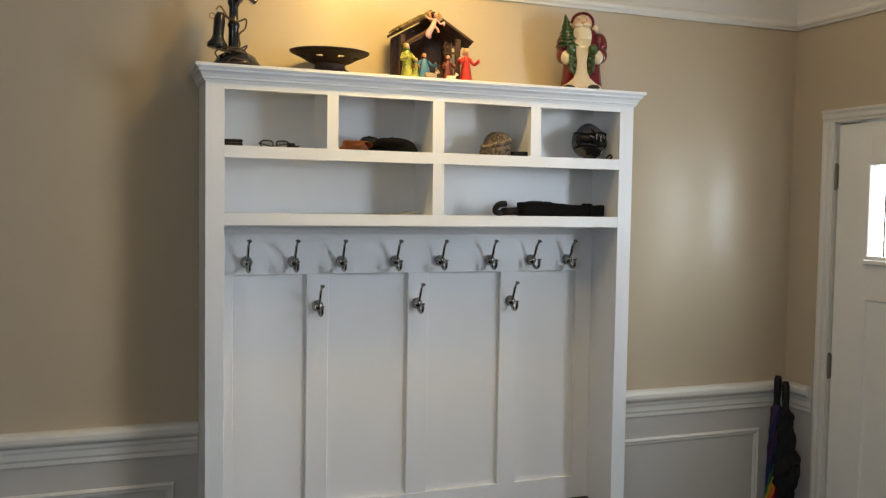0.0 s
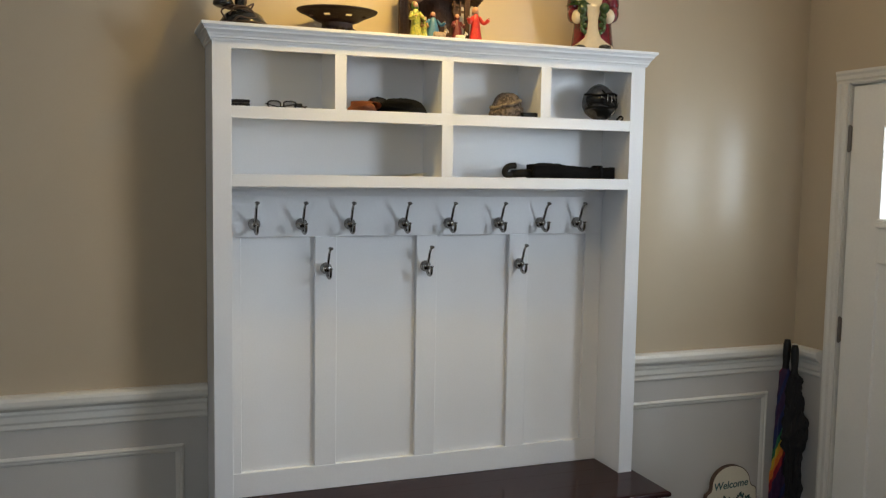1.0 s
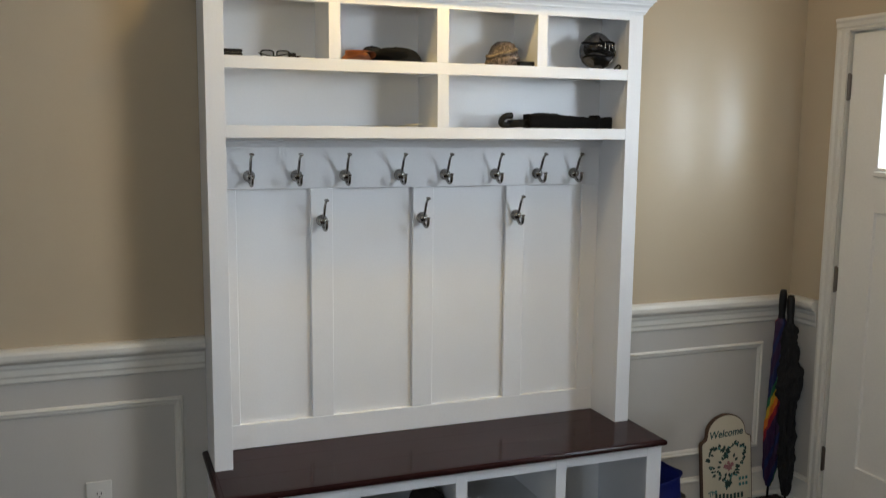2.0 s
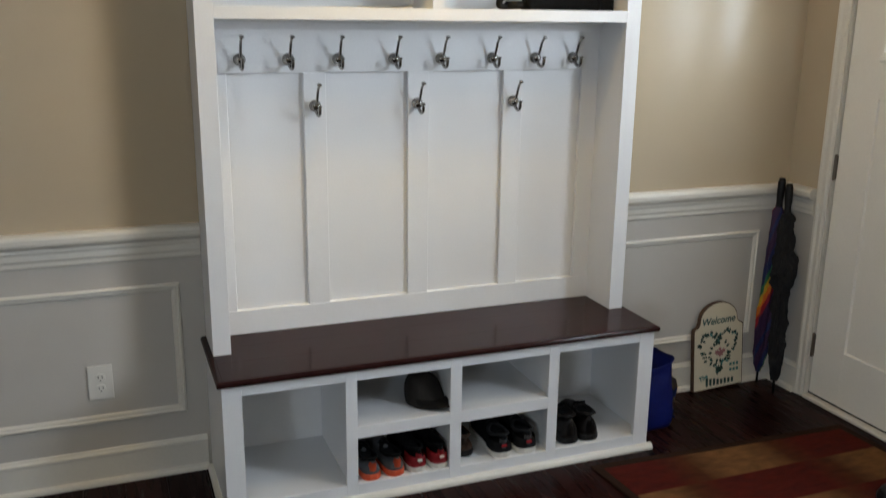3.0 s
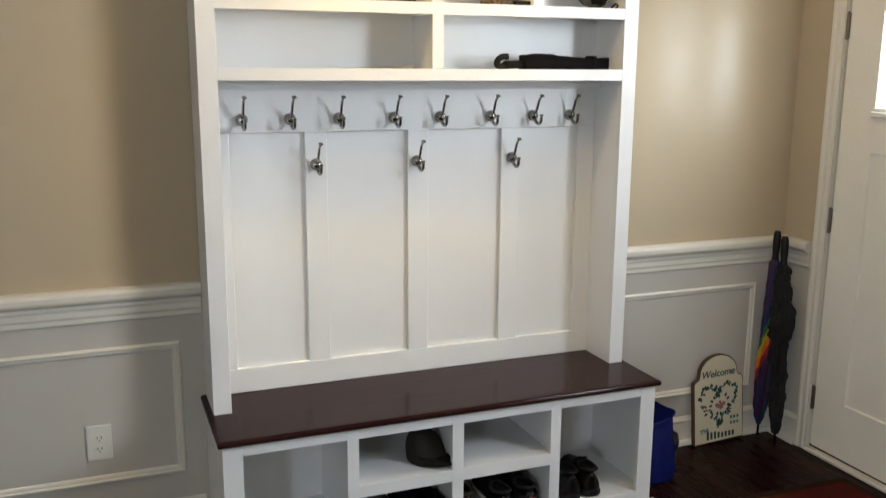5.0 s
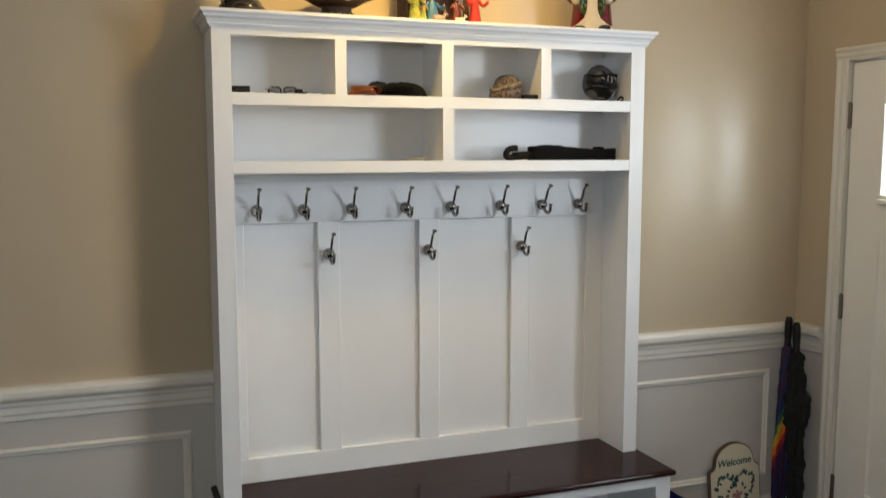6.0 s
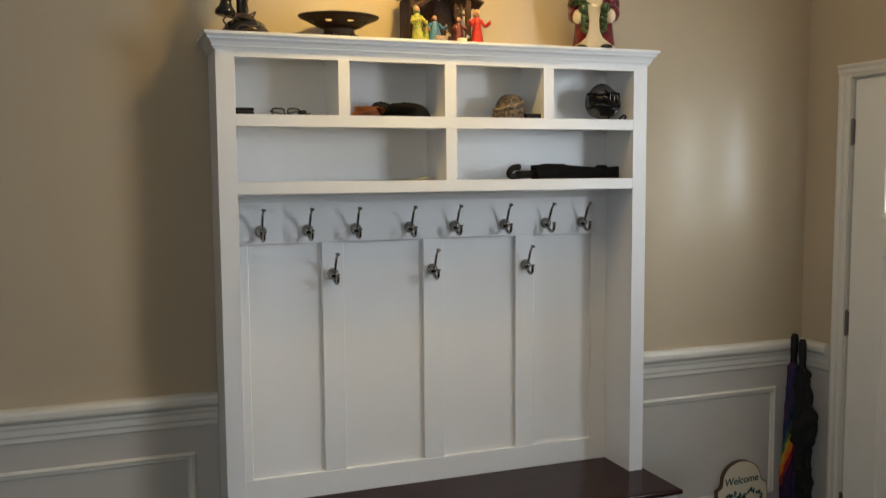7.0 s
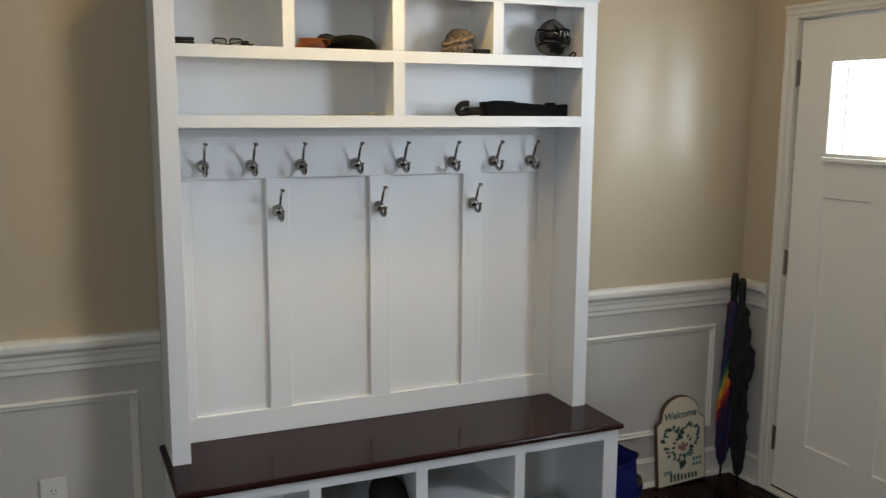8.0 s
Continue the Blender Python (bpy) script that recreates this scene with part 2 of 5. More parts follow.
M["glass"] = glass()
M["haze"] = bpy.data.materials.new("bright_haze")
M["haze"].use_nodes = True
M["haze"].node_tree.nodes["Principled BSDF"].inputs["Emission Color"].default_value = (0.93, 0.97, 1.0, 1)
M["haze"].node_tree.nodes["Principled BSDF"].inputs["Emission Strength"].default_value = 2.2
M["clear_lens"] = material("tinted_lens", (0.05, 0.05, 0.05), 0.06, vary=0.05, bump=0)
M["clear_lens"].node_tree.nodes["Principled BSDF"].inputs["Alpha"].default_value = 0.55

# ---- mesh helpers ----


def thing(name, m, label, category, group="", kind=""):
    ob = new(name)
    ob.empty_display_size = 0.05
    ob.matrix_basis = m if isinstance(m, Matrix) else Matrix.Translation(m)
    return tagged(ob, label, category, group, kind)


def solid(name, bm, mat, smooth=False):
    me = bpy.data.meshes.new(name)
    bmesh.ops.recalc_face_normals(bm, faces=bm.faces)
    bm.to_mesh(me)
    bm.free()
    for mm in (mat if isinstance(mat, (list, tuple)) else [mat]):
        me.materials.append(M[mm] if isinstance(mm, str) else mm)
    if smooth:
        for p in me.polygons:
            p.use_smooth = True
    return new(name, me)


def part(name, bm, mat, parent, label="", smooth=False, local=False):
    """One mesh under a thing or a part. Built in the world's metres, or in the thing's own with local."""
    root = parent
    while root.parent:
        root = root.parent
    if not local:
        bm.transform(root.matrix_basis.inverted())
    ob = solid(name, bm, mat, smooth)
    ob.parent = parent
    return tagged(ob, label)


def single(name, bm, mat, label, category, group="", kind="", smooth=False):
    return tagged(solid(name, bm, mat, smooth), label, category, group, kind)


def add_box(bm, x0, x1, y0, y1, z0, z1, bevel=0.0, seg=1, mat=0):
    made = bmesh.ops.create_cube(bm, size=1.0, matrix=Matrix.Translation(((x0 + x1) / 2, (y0 + y1) / 2, (z0 + z1) / 2)) @ Matrix.Diagonal((abs(x1 - x0), abs(y1 - y0), abs(z1 - z0), 1)))
    faces = {f for v in made["verts"] for f in v.link_faces}
    for f in faces:
        f.material_index = mat
    if bevel:
        edges = {e for v in made["verts"] for e in v.link_edges}
        bmesh.ops.bevel(bm, geom=list(edges), offset=bevel, segments=seg, affect="EDGES", profile=0.6)
    return bm


def box(*a, **k):
    return add_box(bmesh.new(), *a, **k)


def add_loft(bm, rings, cap=True, closed=True, mat=0):
    """Joins rings of equally many points into a skin."""
    rows = [[bm.verts.new(p) for p in ring] for ring in rings]
    n = len(rows[0])
    for a, b in zip(rows, rows[1:]):
        for i in range(n if closed else n - 1):
            f = bm.faces.new((a[i], a[(i + 1) % n], b[(i + 1) % n], b[i]))
            f.material_index = mat
    if cap:
        for row in (rows[0], rows[-1]):
            f = bm.faces.new(row)
            f.material_index = mat
    return bm


def add_lathe(bm, profile, m=Matrix(), n=20, mat=0, cap=True):
    rings = [[m @ Vector((r * math.cos(2 * math.pi * i / n), r * math.sin(2 * math.pi * i / n), z)) for i in range(n)] for r, z in profile]
    return add_loft(bm, rings, cap, True, mat)


def add_tube(bm, points, radius, n=8, mat=0):
    """A round bar along points; radius: a number or one for each point."""
    pts = [Vector(p) for p in points]
    rad = radius if isinstance(radius, (list, tuple)) else [radius] * len(pts)
    rings, up = [], None
    for i, p in enumerate(pts):
        d = (pts[min(i + 1, len(pts) - 1)] - pts[max(i - 1, 0)]).normalized()
        if up is None:
            up = d.orthogonal().normalized()
        up = (up - d * up.dot(d)).normalized()
        side = d.cross(up)
        rings.append([p + rad[i] * (math.cos(2 * math.pi * k / n) * up + math.sin(2 * math.pi * k / n) * side) for k in range(n)])
    return add_loft(bm, rings, True, True, mat)


def curve_points(points, steps=6):
    """A smooth line through points."""
    p = [Vector(q) for q in points]
    p = [2 * p[0] - p[1]] + p + [2 * p[-1] - p[-2]]
    out = []
    for a, b, c, d in zip(p, p[1:], p[2:], p[3:]):
        for k in range(steps):
            t = k / steps
            out.append(0.5 * (2 * b + (c - a) * t + (2 * a - 5 * b + 4 * c - d) * t * t + (3 * b - a - 3 * c + d) * t ** 3))
    return out + [p[-2]]


def add_extrude(bm, outline, vec, mat=0):
    """A plane outline of points, drawn out along vec."""
    vec = Vector(vec)
    return add_loft(bm, [[Vector(p) for p in outline], [Vector(p) + vec for p in outline]], True, True, mat)


def along_x(profile, x0, x1, y=0.0):
    """A moulding on the wall at y: profile of (depth into the room, height)."""
    return add_extrude(bmesh.new(), [(x0, y - d, z) for d, z in profile], (x1 - x0, 0, 0))


def along_y(profile, y0, y1, x=WX):
    return add_extrude(bmesh.new(), [(x - d, y0, z) for d, z in profile], (0, y1 - y0, 0))


# ---- the room ----
X0, Y0, H = -3.4, -7.5, 3.6


def wall_x(name, x0, x1, y0, y1, holes, mat, label):
    """A wall along y between x0 and x1, with openings (y0, y1, z0, z1)."""
    bm, y = bmesh.new(), y0
    for a, b, c, d in sorted(holes):
        add_box(bm, x0, x1, y, a, 0, H)
        if c > 0.01:
            add_box(bm, x0, x1, a, b, 0, c)
        add_box(bm, x0, x1, a, b, d, H)
        y = b
    add_box(bm, x0, x1, y, y1, 0, H)
    return single(name, bm, mat, label, "wall", kind="structure")


single("wall_north", box(X0 - 0.15, WX + 0.15, 0, 0.15, 0, H), "wall", "beige eggshell painted wall behind the white hall tree", "wall", kind="structure")
wall_x("wall_east", WX, WX + 0.15, Y0, 0, [(-1.19, -0.238, 0, 2.07), (-2.80, -1.90, 1.54, 2.46)], "wall", "beige painted wall with the front door in it")
wall_x("wall_west", X0 - 0.15, X0, Y0, 0, [(-7.25, -5.75, 1.4, 2.5)], "wall", "plain beige painted wall with a window")
single("wall_south", box(X0 - 0.15, WX + 0.15, Y0 - 0.15, Y0, 0, H), "wall", "plain beige painted wall", "wall", kind="structure")
single("ceiling", box(X0 - 0.15, WX + 0.15, Y0 - 0.15, 0.15, H, H + 0.12), "ceiling", "plain white painted ceiling", "ceiling", kind="structure")
single("ground", box(-60, 60, -60, 60, -0.5, -0.3), "lawn", "dull green lawn outside the house", "ground", kind="structure")
for name, b in (("window_1", (WX + 0.05, WX + 0.06, -2.80, -1.90, 1.54, 2.46)), ("window_2", (X0 - 0.10, X0 - 0.09, -7.25, -5.75, 1.4, 2.5))):
    ob = single(name, box(*b), "glass", "clear glass window pane in the wall", "window", kind="structure")
    ob.visible_shadow = False

# bright hazy sky and distance outside the front door
bm = bmesh.new()
bm.faces.new([bm.verts.new((WX + 14, y, z)) for y, z in ((-16, -0.3), (14, -0.3), (14, 12), (-16, 12))])
single("backdrop", bm, "haze", "bright white hazy daylight outside the front door", "backdrop", kind="structure")

# painted fields of the two walls in view: white below the chair rail, pale above the picture rail
single("wainscot_north", bm=box(X0, WX, -0.004, 0, 0, 0.83), mat="wainscot", label="off-white painted wainscot below the chair rail", category="wainscot", kind="structure")
bm = box(WX - 0.004, WX, -0.20, -0.004, 0, 0.83)
single("wainscot_east", bm, "wainscot", "off-white painted wainscot beside the front door", "wainscot", kind="structure")
single("frieze_north", box(X0, WX, -0.004, 0, 2.496, H), "wall_upper", "pale painted frieze above the picture rail", "wall", kind="structure")
single("frieze_east", box(WX - 0.004, WX, Y0, -0.004, 2.496, H), "wall_upper", "pale painted frieze above the picture rail", "wall", kind="structure")

CHAIR = [(0, 0.812), (0.008, 0.812), (0.012, 0.818), (0.012, 0.832), (0.016, 0.840), (0.016, 0.860), (0.019, 0.868), (0.019, 0.878), (0.030, 0.886), (0.040, 0.892), (0.043, 0.900), (0.043, 0.915), (0.038, 0.924), (0.026, 0.930), (0, 0.930)]
PICTURE = [(0, 2.480), (0.010, 2.480), (0.013, 2.488), (0.020, 2.496), (0.022, 2.506), (0.018, 2.514), (0.010, 2.520), (0, 2.520)]
BASE = [(0, 0), (0.030, 0), (0.030, 0.010), (0.026, 0.019), (0.016, 0.023), (0.016, 0.106), (0.019, 0.110), (0.019, 0.118), (0.013, 0.124), (0.008, 0.132), (0, 0.134)]
single("chair_rail", along_x(CHAIR, X0, 0.012), "trim", "off-white profiled chair rail along the wall", "chair rail", kind="structure")
single("chair_rail", along_x(CHAIR, 1.610, WX), "trim", "off-white profiled chair rail along the wall", "chair rail", kind="structure")
single("chair_rail", along_y(CHAIR, -0.180, -0.043), "trim", "short off-white chair rail beside the door casing", "chair rail", kind="structure")
single("picture_rail", along_x(PICTURE, X0, WX), "trim", "thin white picture rail under the pale frieze", "picture rail", kind="structure")
single("picture_rail", along_y(PICTURE, Y0, -0.022), "trim", "thin white picture rail under the pale frieze", "picture rail", kind="structure")
single("baseboard", along_x(BASE, X0, -0.002), "trim", "off-white baseboard with quarter-round shoe moulding", "baseboard", kind="structure")
single("baseboard", along_x(BASE, 1.632, WX), "trim", "off-white baseboard with quarter-round shoe moulding", "baseboard", kind="structure")
single("baseboard", along_y(BASE, -0.193, -0.030), "trim", "off-white baseboard between the corner and the door casing", "baseboard", kind="structure")


def panel_frame(x0, x1, z0, z1):
    """A picture-frame moulding on the wainscot, mitred at the corners."""
    bm = bmesh.new()
    prof = [(0.0, 0.003), (0.0, 0.010), (0.006, 0.016), (0.010, 0.016), (0.014, 0.011), (0.020, 0.011), (0.026, 0.008), (0.030, 0.003)]
    rings = []
    for sx, sz in ((0, 0), (1, 0), (1, 1), (0, 1), (0, 0)):
        rings.append([((x1 - i if sx else x0 + i), -d, (z1 - i if sz else z0 + i)) for i, d in prof])
    add_loft(bm, rings, cap=False, closed=False)
    single("panel_moulding", bm, "trim", "off-white rectangular picture-frame moulding on the wainscot", "moulding", group="wainscot frames", kind="structure")


panel_frame(-1.75, -0.067, 0.235, 0.722)
panel_frame(1.68, 2.435, 0.235, 0.722)

# ---- the front door ----
CASING = [(0, -0.194), (0.019, -0.194), (0.019, -0.205), (0.014, -0.216), (0.014, -0.232), (0.009, -0.240), (0.009, -0.250), (0, -0.250)]
bm = add_extrude(bmesh.new(), [(WX - d, y, 0) for d, y in CASING], (0, 0, 2.062))
single("door_casing", bm, "trim", "off-white profiled casing beside the front door", "casing", kind="structure")
bm = add_extrude(bmesh.new(), [(WX - d, -1.428 - y, 0) for d, y in CASING], (0, 0, 2.062))
single("door_casing", bm, "trim", "off-white profiled casing beside the front door", "casing", kind="structure")
bm = add_extrude(bmesh.new(), [(WX - d, -1.244, 2.114 - (-0.194 - y) * 52 / 56) for d, y in CASING], (0, 1.06, 0))
single("door_casing", bm, "trim", "off-white profiled casing across the door's head", "casing", kind="structure")
bm = box(WX + 0.002, WX + 0.15, -0.251, -0.238, 0, 2.056)
add_box(bm, WX + 0.002, WX + 0.15, -1.19, -1.177, 0, 2.056)
add_box(bm, WX + 0.002, WX + 0.15, -1.19, -0.238, 2.056, 2.07)
add_box(bm, WX + 0.062, WX + 0.15, -0.268, -0.251, 0, 2.056)
single("door_jamb", bm, "trim", "off-white door jamb with its stop", "jamb", kind="structure")
bm = box(WX - 0.022, WX + 0.15, -1.177, -0.251, 0.0, 0.017, bevel=0.004)
single("threshold", bm, "sill", "pale wooden threshold under the front door", "threshold", kind="structure")
# shade of the gap between door and threshold, put in as a dark strip
single("door_gap_shade", box(WX + 0.012, WX + 0.05, -1.176, -0.252, 0.017, 0.026), "dark_gap", "dark strip standing in for the shaded gap under the door", "door seal", kind="structure")

DX0, DX1 = WX + 0.010, WX + 0.055       # the leaf's two faces
door = thing("door_1", (WX + 0.03, -0.714, 0.026), "closed off-white craftsman front door with a glazed light above two panels", "door", kind="structure")
leaf_z = (0.026, 2.049)
bm = bmesh.new()
for y0, y1 in ((-1.170, -1.003), (-0.425, -0.258)):
    add_box(bm, DX0, DX1, y0, y1, *leaf_z, bevel=0.002)
for z0, z1 in ((0.026, 0.265), (1.335, 1.505), (1.885, 2.049)):
    add_box(bm, DX0, DX1, -1.004, -0.424, z0, z1)
add_box(bm, DX0, DX1, -0.768, -0.660, 0.264, 1.336)
part("frame", bm, "door", door)
for y0, y1 in ((-0.661, -0.424), (-1.004, -0.767)):
    bm = box(DX0 + 0.010, DX1 - 0.010, y0, y1, 0.263, 1.337)
    part("panel", bm, "door", door)
    bm = bmesh.new()
    rings = []
    prof = [(0.0, 0.002), (0.004, 0.0095), (0.010, 0.0102)]
    for sy, sz in ((0, 0), (1, 0), (1, 1), (0, 1), (0, 0)):
        rings.append([(DX0 + d, (y1 - i if sy else y0 + i), (1.336 - i if sz else 0.264 + i)) for i, d in prof])
    part("panel_bead", add_loft(bm, rings, cap=False, closed=False), "door", door)
bm = bmesh.new()
for z0, z1 in ((1.500, 1.514), (1.876, 1.890)):
    add_box(bm, DX0 - 0.006, DX0 + 0.012, -1.010, -0.418, z0, z1, bevel=0.003)
for y0, y1 in ((-1.010, -0.996), (-0.432, -0.418)):
    add_box(bm, DX0 - 0.006, DX0 + 0.012, y0, y1, 1.513, 1.877, bevel=0.003)
part("glazing_bead", bm, "door", door)
part("ledge", box(DX0 - 0.018, DX0 + 0.001, -1.010, -0.418, 1.478, 1.499, bevel=0.004), "door", door, "narrow ledge under the door's light")
for y in (-0.493, -0.935):
    part("glazing_bar", box(DX0 + 0.014, DX0 + 0.024, y - 0.004, y + 0.004, 1.506, 1.884), "hinge", door, "thin lead-grey glazing bar")
pane = part("pane", box(DX0 + 0.026, DX0 + 0.030, -1.003, -0.425, 1.505, 1.885), "glass", door, "bright clear glass pane")
pane.visible_shadow = False
for z in (1.836, 1.036, 0.246):
    bm = add_lathe(bmesh.new(), [(0.003, z - 0.056), (0.0065, z - 0.052), (0.0065, z + 0.052), (0.003, z + 0.056)], Matrix.Translation((DX0 - 0.006, -0.254, 0)), 10)
    add_box(bm, DX0 - 0.003, DX0 + 0.001, -0.262, -0.246, z - 0.05, z + 0.05)
    part("hinge", bm, "hinge", door, "dark metal butt hinge")

# ---- the bench cabinet ----
BX0, BX1, BF = 0.010, 1.620, -0.432     # sides and face of the bench
bench = thing("storage_bench", (0.815, -0.22, 0), "white painted storage bench with six open shoe cubbies", "bench")


def board(name, parent, *a, label="", bevel=0.0007):
    return part(name, box(*a, bevel=bevel), "white", parent, label)


board("side_panel", bench, BX0, BX0 + 0.018, BF + 0.019, -0.005, 0, 0.489)
board("side_panel", bench, BX1 - 0.018, BX1, BF + 0.019, -0.005, 0, 0.489)
board("back_panel", bench, BX0 + 0.018, BX1 - 0.018, -0.022, -0.010, 0.0, 0.489)
board("bottom_panel", bench, BX0 + 0.018, BX1 - 0.018, BF + 0.019, -0.022, 0.045, 0.0615)
for x in (0.4345, 0.813, 1.198):
    board("divider", bench, x - 0.010, x + 0.010, BF + 0.019, -0.022, 0.0615, 0.489)
board("shelf", bench, 0.4445, 0.803, BF + 0.019, -0.022, 0.262, 0.2795)
board("shelf", bench, 0.823, 1.188, BF + 0.019, -0.022, 0.262, 0.2795)
for x0, x1 in ((BX0, 0.0735), (0.4145, 0.4545), (0.7915, 0.8345), (1.1775, 1.2185), (1.5575, BX1)):
    board("face_stile", bench, x0, x1, BF, BF + 0.019, 0.0, 0.489)
for x0, x1 in ((0.0735, 0.4145), (0.4545, 0.7915), (0.8345, 1.1775), (1.2185, 1.5575)):
    board("face_rail", bench, x0, x1, BF + 0.0004, BF + 0.019, 0.449, 0.489)
    board("face_rail", bench, x0, x1, BF + 0.0004, BF + 0.019, 0.0, 0.064)
for x0, x1 in ((0.4545, 0.7915), (0.8345, 1.1775)):
    board("face_rail", bench, x0, x1, BF + 0.0004, BF + 0.019, 0.236, 0.280)
SHOE = [(0, 0), (0.019, 0), (0.019, 0.008), (0.016, 0.015), (0.010, 0.021), (0, 0.024)]
bm = add_extrude(bmesh.new(), [(BX0 - 0.019, BF - d, z) for d, z in SHOE], (BX1 - BX0 + 0.038, 0, 0))
part("shoe_moulding", bm, "trim", bench, "cream shoe moulding at the floor")
for x, s in ((BX0, -1), (BX1, 1)):
    bm = add_extrude(bmesh.new(), [(x + s * d, BF, z) for d, z in SHOE], (0, -BF - 0.031, 0))
    part("shoe_moulding", bm, "trim", bench, "cream shoe moulding at the floor")

seat = thing("bench_seat", (0.812, -0.22, 0.489), "glossy dark mahogany-stained wooden seat board on the bench", "seat board")
NOSE = [(0, 0.489), (0.014, 0.489), (0.019, 0.492), (0.021, 0.498), (0.021, 0.504), (0.018, 0.509), (0.012, 0.5115), (0, 0.512)]
for y0, y1 in ((-0.4318, -0.2900), (-0.2898, -0.1460), (-0.1458, -0.004)):
    part("seat_plank", box(0.0155, 1.6085, y0, y1, 0.489, 0.512, bevel=0.0004), "seat", seat)
part("front_nosing", add_loft(bmesh.new(), [[(0.0165 - d, -0.432 - d, z) for d, z in NOSE], [(1.6075 + d, -0.432 - d, z) for d, z in NOSE]]), "seat", seat)
for x, q in ((0.015, -1), (1.609, 1)):
    part("side_nosing", add_loft(bmesh.new(), [[(x + q * d, -0.432 - d, z) for d, z in NOSE], [(x + q * d, -0.004, z) for d, z in NOSE]]), "seat", seat)

# ---- the hutch ----
HX0, HX1, HF, HP = 0.014, 1.608, -0.216, -0.032     # sides, face and framed back
hutch = thing("coat_hutch", (0.81, -0.11, 0.512), "white painted hall-tree hutch with cubbies over a panelled hook back", "hall tree")
board("side_panel", hutch, HX0, HX0 + 0.019, HF + 0.019, -0.006, 0.512, 2.112)
board("side_panel", hutch, HX1 - 0.019, HX1, HF + 0.019, -0.006, 0.512, 2.112)
board("face_stile", hutch, HX0, 0.074, HF, HF + 0.019, 0.512, 2.089)
board("face_stile", hutch, 1.549, HX1, HF, HF + 0.019, 0.512, 2.089)
board("side_lining", hutch, HX0 + 0.019, 0.074, HF + 0.019, -0.016, 0.512, 2.094)
board("side_lining", hutch, 1.549, HX1 - 0.019, HF + 0.019, -0.016, 0.512, 2.094)
part("back_panel", box(0.074, 1.549, -0.016, -0.006, 0.512, 2.094), "white", hutch)
board("face_rail", hutch, 0.074, 1.549, HF + 0.0004, HF + 0.019, 2.0555, 2.089)
board("face_rail", hutch, 0.074, 1.549, HF + 0.0004, HF + 0.019, 1.836, 1.8755)
board("face_rail", hutch, 0.074, 1.549, HF + 0.0004, HF + 0.019, 1.616, 1.656)
board("shelf", hutch, 0.074, 1.549, HF + 0.019, -0.016, 1.856, 1.874)
board("shelf", hutch, 0.074, 1.549, HF + 0.019, -0.016, 1.636, 1.6545)
board("top_panel", hutch, HX0 + 0.019, HX1 - 0.019, HF + 0.019, -0.006, 2.094, 2.112)
for x0, x1 in ((0.4115, 0.4505), (0.7895, 0.8325), (1.172, 1.2125)):
    board("face_stile", hutch, x0, x1, HF + 0.0002, HF + 0.019, 1.8755, 2.0555)
    board("divider", hutch, x0, x1, HF + 0.019, -0.016, 1.874, 2.094)
board("divider", hutch, 0.793, 0.8345, HF, -0.016, 1.656, 1.836)
# framed back: hook rail, stiles and bottom rail stand proud of the recessed panels
board("hook_rail", hutch, 0.074, 1.549, HP, -0.016, 1.437, 1.600, bevel=0.002)
board("bottom_rail", hutch, 0.074, 1.549, HP, -0.016, 0.512, 0.602, bevel=0.002)
for x0, x1 in ((0.074, 0.127), (0.386, 0.466), (0.768, 0.849), (1.145, 1.225), (1.477, 1.549)):
    board("panel_stile", hutch, x0, x1, HP, -0.016, 0.602, 1.437, bevel=0.002)
bm = add_extrude(bmesh.new(), [(0.074, HP - d, z) for d, z in ((-0.016, 1.582), (0.006, 1.582), (0.009, 1.588), (0.014, 1.596), (0.022, 1.604), (0.022, 1.616), (-0.016, 1.616))], (1.475, 0, 0))
part("cove_moulding", bm, "white", hutch)
CROWN = [(0.001, 2.078), (0.005, 2.078), (0.006, 2.084), (0.010, 2.086), (0.010, 2.093), (0.013, 2.094), (0.015, 2.101), (0.020, 2.107), (0.024, 2.109), (0.024, 2.116), (0.028, 2.117), (0.029, 2.121), (0.034, 2.122), (0.034, 2.131), (0.032, 2.132), (0.0, 2.132)]


def crown_ring(x, y, sx, sy):
    return [(x + sx * d, y + sy * d, z) for d, z in CROWN]


bm = add_loft(bmesh.new(), [crown_ring(HX0, -0.006, -1, 0), crown_ring(HX0, HF, -1, -1), crown_ring(HX1, HF, 1, -1), crown_ring(HX1, -0.006, 1, 0)], cap=True)
part("crown_moulding", bm, "white", hutch)
board("top_board", hutch, HX0 + 0.001, HX1 - 0.001, HF + 0.001, -0.006, 2.112, 2.1315)


# ---- coat hooks ----


